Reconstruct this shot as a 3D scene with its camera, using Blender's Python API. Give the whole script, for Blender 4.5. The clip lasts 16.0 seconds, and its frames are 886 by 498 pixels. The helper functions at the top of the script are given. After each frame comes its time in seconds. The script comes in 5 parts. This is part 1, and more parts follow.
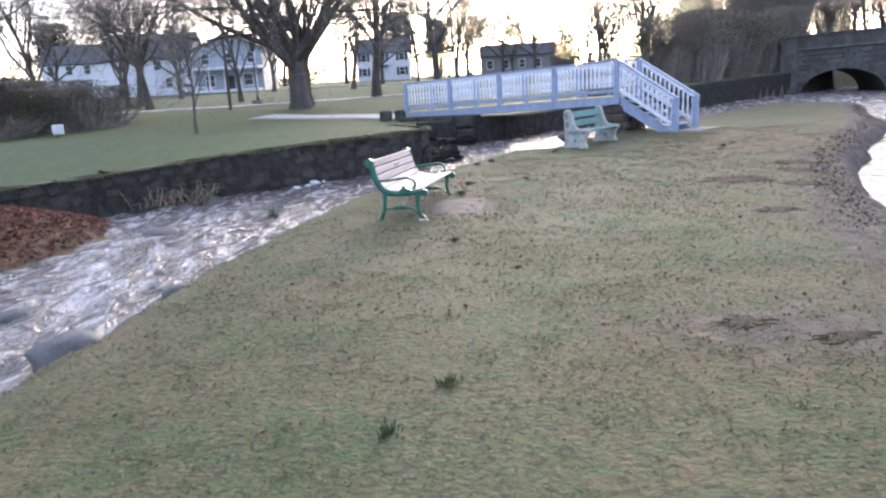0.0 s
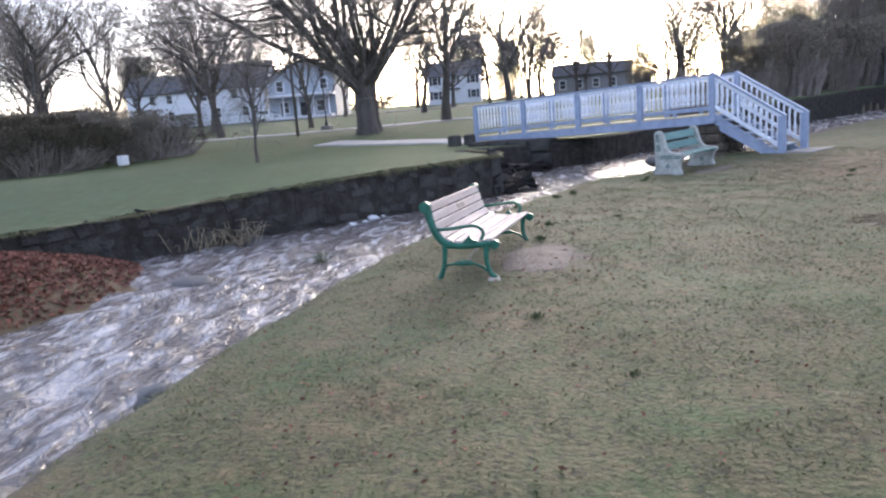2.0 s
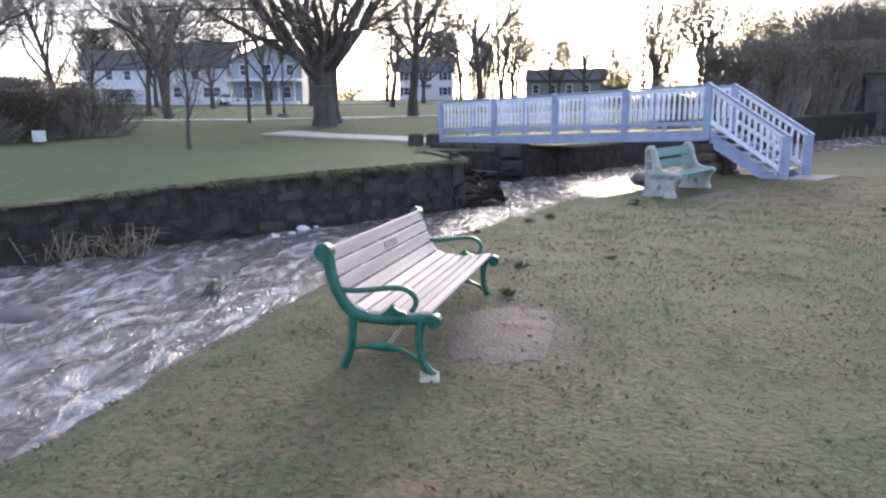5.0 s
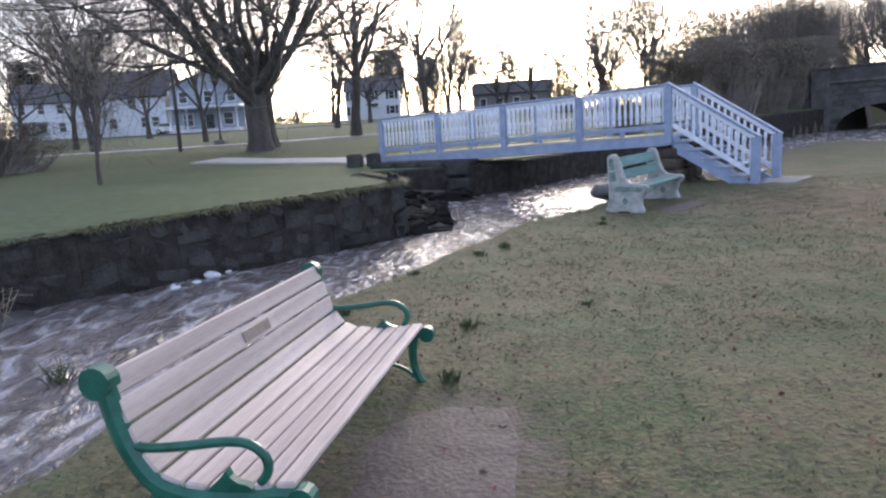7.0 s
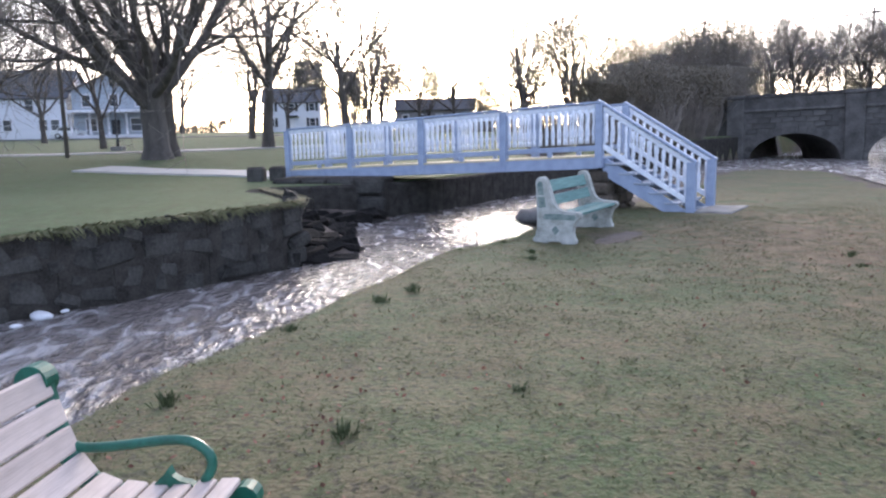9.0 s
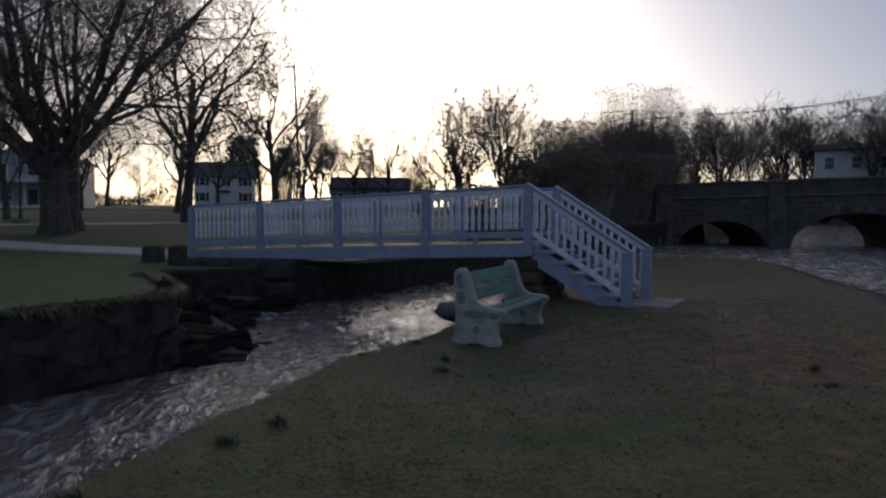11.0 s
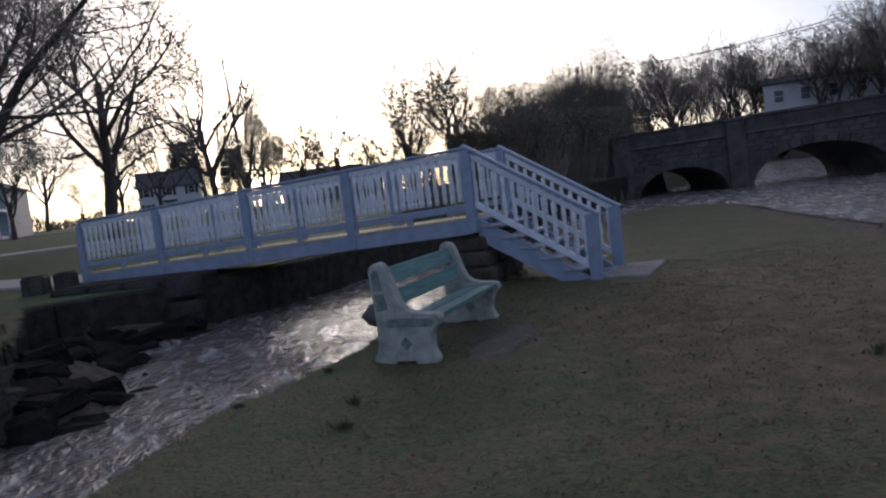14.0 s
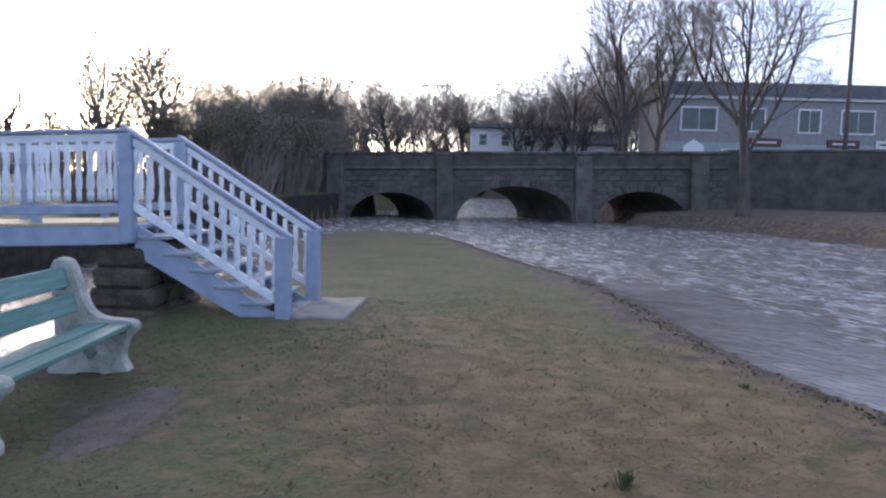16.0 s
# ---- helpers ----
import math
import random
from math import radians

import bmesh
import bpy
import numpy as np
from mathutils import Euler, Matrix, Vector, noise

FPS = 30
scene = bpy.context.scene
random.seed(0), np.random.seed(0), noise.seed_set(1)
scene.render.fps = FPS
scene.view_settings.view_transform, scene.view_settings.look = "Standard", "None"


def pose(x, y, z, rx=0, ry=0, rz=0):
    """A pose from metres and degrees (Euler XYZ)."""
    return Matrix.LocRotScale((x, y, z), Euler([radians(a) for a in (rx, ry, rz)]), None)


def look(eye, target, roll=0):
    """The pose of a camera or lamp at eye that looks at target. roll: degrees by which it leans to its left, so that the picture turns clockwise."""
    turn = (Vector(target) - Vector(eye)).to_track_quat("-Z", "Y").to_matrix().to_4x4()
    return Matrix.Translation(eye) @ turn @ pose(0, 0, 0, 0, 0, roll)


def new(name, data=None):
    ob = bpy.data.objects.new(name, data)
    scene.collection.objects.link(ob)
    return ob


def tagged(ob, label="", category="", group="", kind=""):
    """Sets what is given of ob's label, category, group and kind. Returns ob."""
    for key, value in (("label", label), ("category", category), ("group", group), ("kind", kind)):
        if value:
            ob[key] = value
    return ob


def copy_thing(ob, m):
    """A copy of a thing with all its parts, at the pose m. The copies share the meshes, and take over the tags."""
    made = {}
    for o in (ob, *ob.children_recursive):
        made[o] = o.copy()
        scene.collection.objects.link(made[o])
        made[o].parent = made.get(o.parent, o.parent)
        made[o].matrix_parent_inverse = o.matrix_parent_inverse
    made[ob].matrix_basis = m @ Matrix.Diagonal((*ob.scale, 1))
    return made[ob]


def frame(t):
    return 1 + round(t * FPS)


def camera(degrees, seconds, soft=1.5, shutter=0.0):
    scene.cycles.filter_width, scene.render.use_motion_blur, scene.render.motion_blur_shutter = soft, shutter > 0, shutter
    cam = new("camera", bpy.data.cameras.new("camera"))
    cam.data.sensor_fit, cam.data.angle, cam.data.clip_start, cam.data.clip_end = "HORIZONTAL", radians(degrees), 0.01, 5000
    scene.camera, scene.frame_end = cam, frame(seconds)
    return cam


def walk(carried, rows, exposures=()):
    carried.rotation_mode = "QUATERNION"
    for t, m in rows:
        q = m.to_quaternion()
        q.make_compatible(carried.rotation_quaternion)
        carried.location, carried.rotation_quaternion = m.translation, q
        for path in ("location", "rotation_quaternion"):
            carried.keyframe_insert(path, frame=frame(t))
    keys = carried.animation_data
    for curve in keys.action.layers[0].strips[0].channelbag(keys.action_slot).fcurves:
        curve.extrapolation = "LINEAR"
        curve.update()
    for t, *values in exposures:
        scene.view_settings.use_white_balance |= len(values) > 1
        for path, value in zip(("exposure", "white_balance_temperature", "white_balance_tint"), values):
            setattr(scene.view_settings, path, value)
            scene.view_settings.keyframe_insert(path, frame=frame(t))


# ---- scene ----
cam = camera(63.4, 16.0, soft=2.3)
PATH = [
    (0, (0.867, 0.021, 1.531), (0.723, 1.964, 1.078), -3.1),
    (0.5, (0.793, 0.355, 1.571), (0.646, 2.311, 1.179), -2.8),
    (1, (0.715, 0.94, 1.579), (0.323, 2.861, 1.181), -3.3),
    (1.5, (0.675, 1.296, 1.561), (0.467, 3.244, 1.158), -2.3),
    (2, (0.716, 1.874, 1.527), (0.376, 3.807, 1.145), -4.4),
    (2.5, (0.69, 2.338, 1.481), (0.425, 4.284, 1.105), -0.6),
    (3, (0.617, 2.841, 1.465), (0.353, 4.79, 1.098), -4.0),
    (3.5, (0.615, 3.29, 1.473), (0.204, 5.21, 1.094), -2.4),
    (4, (0.563, 3.685, 1.497), (0.294, 5.622, 1.075), -0.2),
    (6.5, (0.645, 5.752, 1.387), (0.432, 7.712, 1.048), -0.7),
    (7, (0.659, 6.228, 1.387), (0.538, 8.193, 1.037), -3.2),
    (7.5, (0.718, 6.588, 1.376), (0.518, 8.558, 1.095), -3.6),
    (8, (0.695, 7.038, 1.369), (0.71, 9.01, 1.035), -3.0),
    (8.5, (0.802, 7.499, 1.332), (0.788, 9.462, 0.953), -4.9),
    (9, (0.816, 7.917, 1.322), (0.917, 9.89, 1.008), -1.1),
    (11.5, (1.380, 9.657, 1.390), (1.694, 11.630, 1.297), -0.49),
    (12, (1.453, 10.012, 1.336), (1.822, 11.975, 1.226), -1.9),
    (12.5, (1.711, 10.381, 1.316), (2.105, 12.335, 1.156), -5.6),
    (13, (1.951, 10.797, 1.347), (2.196, 12.767, 1.107), -4.05),
    (13.5, (1.963, 11.184, 1.402), (2.337, 13.143, 1.248), -2.2),
    (14, (2.151, 11.457, 1.298), (2.522, 13.416, 1.138), -6.8),
    (14.5, (2.342, 11.870, 1.286), (2.789, 13.805, 1.043), -3.40),
    (15, (2.546, 12.352, 1.301), (3.283, 14.199, 1.081), -2.70),
    (15.5, (2.768, 12.861, 1.311), (3.743, 14.592, 1.084), -1.0),
    (16, (3.072, 13.159, 1.335), (4.182, 14.813, 1.166), 1.45),
]
walk(cam, [(t, look(eye, target, roll)) for t, eye, target, roll in PATH],
     exposures=[(t, e, 6130 if t < 10 else 5930, 14) for t, e in ((0, 1.81), (3, 1.5), (4.2, 1.52), (6.4, 1.6), (7.5, 1.03), (8.5, 1.23), (9.2, 1.68), (11.3, -1.38), (12.5, -0.88), (13.2, -0.53), (13.5, -0.48), (14.5, -0.28), (14.9, 0.45), (15.3, 0.8), (16, 1.05))])

# ---- light: a low sun behind a pale evening sky ----
SUN_AZ, SUN_EL = 3.6, 11.0
world = bpy.data.worlds.new("evening_sky")
scene.world = world
world.use_nodes = True
wn = world.node_tree.nodes
sky = wn.new("ShaderNodeTexSky")
sky.sky_type = 'NISHITA'
sky.sun_disc = False
sky.sun_elevation = radians(SUN_EL)
sky.sun_rotation = radians(SUN_AZ)
sky.air_density, sky.dust_density, sky.ozone_density = 0.6, 2.4, 1.0
wn["Background"].inputs["Strength"].default_value = 0.15
# a thin even veil of cloud over the clear sky
veil = wn.new("ShaderNodeMix")
veil.data_type, veil.blend_type = 'RGBA', 'ADD'
veil.inputs[0].default_value = 1.0
veil.inputs[7].default_value = (1.32, 1.3, 1.5, 1)
world.node_tree.links.new(sky.outputs[0], veil.inputs[6])
world.node_tree.links.new(veil.outputs[2], wn["Background"].inputs["Color"])
sun = new("sun", bpy.data.lights.new("sun", 'SUN'))
sun.data.energy, sun.data.angle, sun.data.color = 0.8, radians(12), (1.0, 0.9, 0.78)
sun.matrix_world = look((0, 0, 0), (-math.sin(radians(SUN_AZ)), -math.cos(radians(SUN_AZ)), -math.tan(radians(SUN_EL))))

# ---- materials ----


def mat(name, a, b, scale=8.0, rough=0.8, bump=0.3, bscale=60.0, metal=0.0, fine=0.35, dist=0.02, stretch=(1, 1, 1), per=0.0, rnd=0.0, spec=0.5):
    """Two-scale noise colour from a to b, with bump; per: variation by object; rnd: variation by island."""
    m = bpy.data.materials.new(name)
    m.use_nodes = True
    nt = m.node_tree
    n, l = nt.nodes, nt.links
    p = n["Principled BSDF"]
    p.inputs["Metallic"].default_value = metal
    p.inputs["Specular IOR Level"].default_value = spec
    co = n.new("ShaderNodeTexCoord")
    mp = n.new("ShaderNodeMapping")
    mp.inputs["Scale"].default_value = stretch
    l.new(co.outputs["Object"], mp.inputs[0])
    n1 = n.new("ShaderNodeTexNoise")
    n1.inputs["Scale"].default_value, n1.inputs["Detail"].default_value = scale, 6
    n2 = n.new("ShaderNodeTexNoise")
    n2.inputs["Scale"].default_value, n2.inputs["Detail"].default_value = bscale, 5
    l.new(mp.outputs[0], n1.inputs[0])
    l.new(mp.outputs[0], n2.inputs[0])
    mx = n.new("ShaderNodeMix")
    mx.data_type = 'FLOAT'
    mx.inputs[0].default_value = fine
    l.new(n1.outputs[0], mx.inputs[2])
    l.new(n2.outputs[0], mx.inputs[3])
    rp = n.new("ShaderNodeValToRGB")
    rp.color_ramp.elements[0].position, rp.color_ramp.elements[1].position = 0.34, 0.66
    rp.color_ramp.elements[0].color, rp.color_ramp.elements[1].color = (*a, 1), (*b, 1)
    l.new(mx.outputs[0], rp.inputs[0])
    col = rp.outputs[0]
    if per or rnd:
        src = n.new("ShaderNodeObjectInfo").outputs["Random"] if per else n.new("ShaderNodeNewGeometry").outputs["Random Per Island"]
        mr = n.new("ShaderNodeMapRange")
        mr.inputs[3].default_value, mr.inputs[4].default_value = 1 - (per or rnd), 1 + (per or rnd)
        l.new(src, mr.inputs[0])
        hs = n.new("ShaderNodeHueSaturation")
        l.new(col, hs.inputs["Color"])
        l.new(mr.outputs[0], hs.inputs["Value"])
        col = hs.outputs[0]
    l.new(col, p.inputs["Base Color"])
    rr = n.new("ShaderNodeMapRange")
    rr.inputs[3].default_value, rr.inputs[4].default_value = max(0.02, rough - 0.12), min(1, rough + 0.12)
    l.new(n1.outputs[0], rr.inputs[0])
    l.new(rr.outputs[0], p.inputs["Roughness"])
    if bump:
        bp = n.new("ShaderNodeBump")
        bp.inputs["Strength"].default_value, bp.inputs["Distance"].default_value = bump, dist
        l.new(mx.outputs[0], bp.inputs["Height"])
        l.new(bp.outputs[0], p.inputs["Normal"])
    return m


PAINT_BLUE = mat("pale_blue_grey_paint", (0.24, 0.29, 0.4), (0.35, 0.41, 0.53), 5, 0.5, 0.15, 90, fine=0.3, dist=0.004)
PAINT_WHITE = mat("weathered_white_paint", (0.62, 0.66, 0.74), (0.82, 0.84, 0.88), 6, 0.5, 0.15, 80, dist=0.004, per=0.06)
TREAD = mat("worn_grey_painted_board", (0.24, 0.27, 0.32), (0.4, 0.44, 0.5), 7, 0.65, 0.3, 70, dist=0.006)
DECK = mat("pale_yellow_pine_decking", (0.4, 0.34, 0.2), (0.62, 0.54, 0.36), 5, 0.7, 0.3, 60, stretch=(1, 8, 1), dist=0.006, per=0.1)
SLAT = mat("pinkish_grey_painted_slat", (0.4, 0.33, 0.29), (0.66, 0.56, 0.51), 3, 0.6, 0.35, 45, stretch=(0.4, 6, 6), dist=0.004, per=0.09, spec=0.3)
IRON = mat("dark_green_painted_cast_iron", (0.006, 0.07, 0.043), (0.02, 0.15, 0.1), 14, 0.35, 0.25, 120, dist=0.003)
BRASS = mat("dull_metal_plate", (0.24, 0.2, 0.17), (0.36, 0.31, 0.28), 30, 0.45, 0.1, 200, metal=0.6)
CONC = mat("weathered_cast_concrete", (0.22, 0.225, 0.19), (0.56, 0.56, 0.52), 7, 0.85, 0.5, 70, dist=0.008)
BOARD = mat("faded_teal_green_board", (0.07, 0.17, 0.155), (0.19, 0.33, 0.3), 5, 0.6, 0.35, 40, stretch=(0.5, 6, 6), dist=0.005, per=0.1)
GREENP = mat("flaking_dark_green_paint", (0.05, 0.11, 0.1), (0.3, 0.34, 0.31), 9, 0.7, 0.4, 60, dist=0.006)
SLABC = mat("damp_concrete_slab", (0.15, 0.143, 0.135), (0.25, 0.24, 0.225), 4, 0.8, 0.4, 60, dist=0.006)
DIRT = mat("trodden_bare_soil", (0.06, 0.046, 0.038), (0.165, 0.132, 0.112), 4.5, 0.85, 0.9, 38, dist=0.03, fine=0.45)
MUD = mat("torn_muddy_turf", (0.028, 0.024, 0.015), (0.11, 0.09, 0.055), 6, 0.95, 1.0, 34, dist=0.05, fine=0.5, spec=0.15)
PATHC = mat("pale_concrete_path", (0.38, 0.36, 0.33), (0.52, 0.5, 0.46), 2, 0.85, 0.3, 40)
ASPH = mat("grey_asphalt", (0.045, 0.045, 0.05), (0.075, 0.075, 0.08), 3, 0.8, 0.4, 90)
STONE = mat("dark_mossy_wall_stone", (0.018, 0.0175, 0.015), (0.085, 0.08, 0.072), 2.6, 0.92, 0.9, 30, dist=0.04, per=0.18, spec=0.12)
STONEW = mat("dark_mossy_wall_bed", (0.022, 0.02, 0.017), (0.07, 0.063, 0.055), 5, 0.92, 0.7, 40, dist=0.03, spec=0.12)
GRANITE = mat("weathered_grey_granite", (0.04, 0.037, 0.034), (0.14, 0.13, 0.12), 1.5, 0.85, 0.7, 14, dist=0.05, per=0.25)
PALESTONE = mat("pale_stone", (0.3, 0.28, 0.22), (0.46, 0.43, 0.36), 4, 0.85, 0.5, 40)
PIER = mat("stained_brown_pier_stone", (0.03, 0.024, 0.018), (0.12, 0.095, 0.07), 4, 0.9, 0.9, 26, dist=0.04, per=0.15)
# near-black, so the backlit shade of the recess bank is in the colour
SHADEROCK = mat("shade_black_bank_stone", (0.008, 0.0075, 0.007), (0.032, 0.029, 0.026), 3, 0.92, 0.9, 30, dist=0.04, per=0.2, spec=0.12)
RIVERROCK = mat("wet_dark_rock", (0.04, 0.039, 0.037), (0.13, 0.125, 0.12), 5, 0.5, 0.6, 50, dist=0.02)
FOAMY = mat("white_foam", (0.7, 0.7, 0.72), (0.85, 0.85, 0.86), 20, 0.7, 0.6, 80)
BARK = mat("grey_brown_bark", (0.05, 0.043, 0.037), (0.14, 0.12, 0.104), 3, 0.9, 0.9, 22, dist=0.04, stretch=(1, 1, 0.25))
TWIG = mat("brown_grey_twigs", (0.16, 0.135, 0.115), (0.31, 0.265, 0.225), 3, 0.9, 0.0, 20)
SHRUB = mat("dull_brown_green_foliage", (0.095, 0.082, 0.058), (0.2, 0.168, 0.125), 1.2, 0.9, 0.0, 20, rnd=0.35)
EVERG = mat("dark_evergreen_foliage", (0.02, 0.028, 0.016), (0.05, 0.06, 0.035), 1.2, 0.9, 0.0, 20, rnd=0.35)
TUFT = mat("dark_green_grass_tuft", (0.05, 0.07, 0.025), (0.11, 0.125, 0.055), 20, 0.8, 0.0, 60, rnd=0.3)
BLADE = mat("short_winter_grass", (0.075, 0.092, 0.032), (0.175, 0.155, 0.075), 1.0, 0.85, 0.0, 20, rnd=0.22)
LEAF = mat("fallen_brown_leaves", (0.1, 0.04, 0.028), (0.26, 0.11, 0.07), 6, 0.85, 0.0, 40, rnd=0.45)
DRYST = mat("pale_dry_stalks", (0.22, 0.17, 0.11), (0.36, 0.3, 0.2), 9, 0.85, 0.0, 40, rnd=0.3)
CLAP = mat("white_clapboard", (0.66, 0.68, 0.72), (0.8, 0.81, 0.84), 1.0, 0.6, 0.5, 3, stretch=(0.02, 0.02, 6), dist=0.02)
CLAPG = mat("grey_blue_clapboard", (0.3, 0.34, 0.38), (0.42, 0.46, 0.5), 1.0, 0.6, 0.5, 3, stretch=(0.02, 0.02, 6), dist=0.02)
ROOF = mat("dark_grey_shingles", (0.06, 0.062, 0.07), (0.12, 0.122, 0.13), 2, 0.85, 0.6, 9, dist=0.04)
TRIM = mat("white_trim_paint", (0.7, 0.7, 0.72), (0.82, 0.82, 0.84), 3, 0.5, 0.05, 40)
BRICKM = mat("grey_brown_brick_front", (0.2, 0.195, 0.2), (0.33, 0.325, 0.33), 3, 0.85, 0.6, 12, dist=0.02)
GREYFR = mat("grey_painted_shopfront", (0.25, 0.29, 0.31), (0.36, 0.4, 0.42), 3, 0.6, 0.2, 20)
SIGNR = mat("dark_maroon_signboard", (0.06, 0.02, 0.025), (0.1, 0.035, 0.04), 6, 0.5, 0.1, 40)
SIGNW = mat("off_white_signboard", (0.6, 0.6, 0.58), (0.75, 0.75, 0.73), 6, 0.5, 0.1, 40)
SHUTTER = mat("black_shutters", (0.02, 0.022, 0.025), (0.04, 0.042, 0.045), 6, 0.6, 0.2, 30)
GLASS = mat("dark_window_glass", (0.03, 0.035, 0.045), (0.06, 0.07, 0.08), 2, 0.12, 0.0, 20)
CARP = mat("silver_car_paint", (0.55, 0.56, 0.58), (0.66, 0.67, 0.69), 2, 0.25, 0.0, 20, metal=0.3)
RUBBER = mat("black_rubber", (0.015, 0.015, 0.016), (0.03, 0.03, 0.03), 20, 0.8, 0.2, 60)
CHROME = mat("dull_wheel_metal", (0.4, 0.4, 0.41), (0.5, 0.5, 0.51), 20, 0.35, 0.0, 60, metal=0.8)
POLEW = mat("grey_wooden_pole", (0.1, 0.085, 0.07), (0.2, 0.17, 0.15), 2, 0.85, 0.5, 20, stretch=(4, 4, 0.4))
WIREM = mat("black_cable", (0.02, 0.02, 0.02), (0.035, 0.035, 0.035), 5, 0.6, 0.0, 20)


def ground_material():
    m = mat("winter_lawn", (0.056, 0.07, 0.024), (0.15, 0.122, 0.06), 0.9, 0.95, 0.7, 30, dist=0.05, fine=0.55)
    n, l = m.node_tree.nodes, m.node_tree.links
    p = n["Principled BSDF"]
    base = p.inputs["Base Color"].links[0].from_socket
    at = n.new("ShaderNodeAttribute")
    at.attribute_name = "cover"
    sep = n.new("ShaderNodeSeparateColor")
    l.new(at.outputs["Color"], sep.inputs[0])
    co = n.new("ShaderNodeTexCoord")
    nz = n.new("ShaderNodeTexNoise")
    nz.inputs["Scale"].default_value, nz.inputs["Detail"].default_value = 5.0, 8
    l.new(co.outputs["Object"], nz.inputs[0])
    last = base
    for sc, c1, lo, hi, amt in ((0.9, (0.055, 0.085, 0.026), 0.48, 0.62, 0.85), (1.9, (0.125, 0.088, 0.046), 0.53, 0.66, 0.55), (7.0, (0.065, 0.095, 0.03), 0.5, 0.62, 0.5), (13.0, (0.15, 0.13, 0.068), 0.54, 0.68, 0.55), (22.0, (0.034, 0.03, 0.019), 0.52, 0.62, 0.65), (9.0, (0.16, 0.118, 0.06), 0.55, 0.66, 0.5)):
        mp = n.new("ShaderNodeMapping")
        mp.inputs["Location"].default_value = (sc * 3.7, sc * 1.3, sc)
        l.new(co.outputs["Object"], mp.inputs[0])
        nn = n.new("ShaderNodeTexNoise")
        nn.inputs["Scale"].default_value, nn.inputs["Detail"].default_value = sc, 7
        l.new(mp.outputs[0], nn.inputs[0])
        mr = n.new("ShaderNodeMapRange")
        mr.inputs[1].default_value, mr.inputs[2].default_value, mr.inputs[4].default_value = lo, hi, amt
        l.new(nn.outputs[0], mr.inputs[0])
        mx = n.new("ShaderNodeMix")
        mx.data_type = 'RGBA'
        l.new(mr.outputs[0], mx.inputs[0])
        l.new(last, mx.inputs[6])
        mx.inputs[7].default_value = (*c1, 1)
        last = mx.outputs[2]
    for k, (c1, c2) in enumerate((((0.05, 0.04, 0.032), (0.13, 0.1, 0.08)), ((0.046, 0.08, 0.02), (0.085, 0.115, 0.042)), ((0.095, 0.065, 0.034), (0.175, 0.125, 0.066)))):
        rp = n.new("ShaderNodeValToRGB")
        rp.color_ramp.elements[0].position, rp.color_ramp.elements[1].position = 0.35, 0.65
        rp.color_ramp.elements[0].color, rp.color_ramp.elements[1].color = (*c1, 1), (*c2, 1)
        l.new(nz.outputs[0], rp.inputs[0])
        add = n.new("ShaderNodeMath")
        add.operation = 'MULTIPLY_ADD'
        l.new(nz.outputs[0], add.inputs[0])
        add.inputs[1].default_value = 1.2
        l.new(sep.outputs[k], add.inputs[2])
        mr = n.new("ShaderNodeMapRange")
        mr.inputs[1].default_value, mr.inputs[2].default_value = 0.85, 1.25
        l.new(add.outputs[0], mr.inputs[0])
        mx = n.new("ShaderNodeMix")
        mx.data_type = 'RGBA'
        l.new(mr.outputs[0], mx.inputs[0])
        l.new(last, mx.inputs[6])
        l.new(rp.outputs[0], mx.inputs[7])
        last = mx.outputs[2]
    l.new(last, p.inputs["Base Color"])
    return m


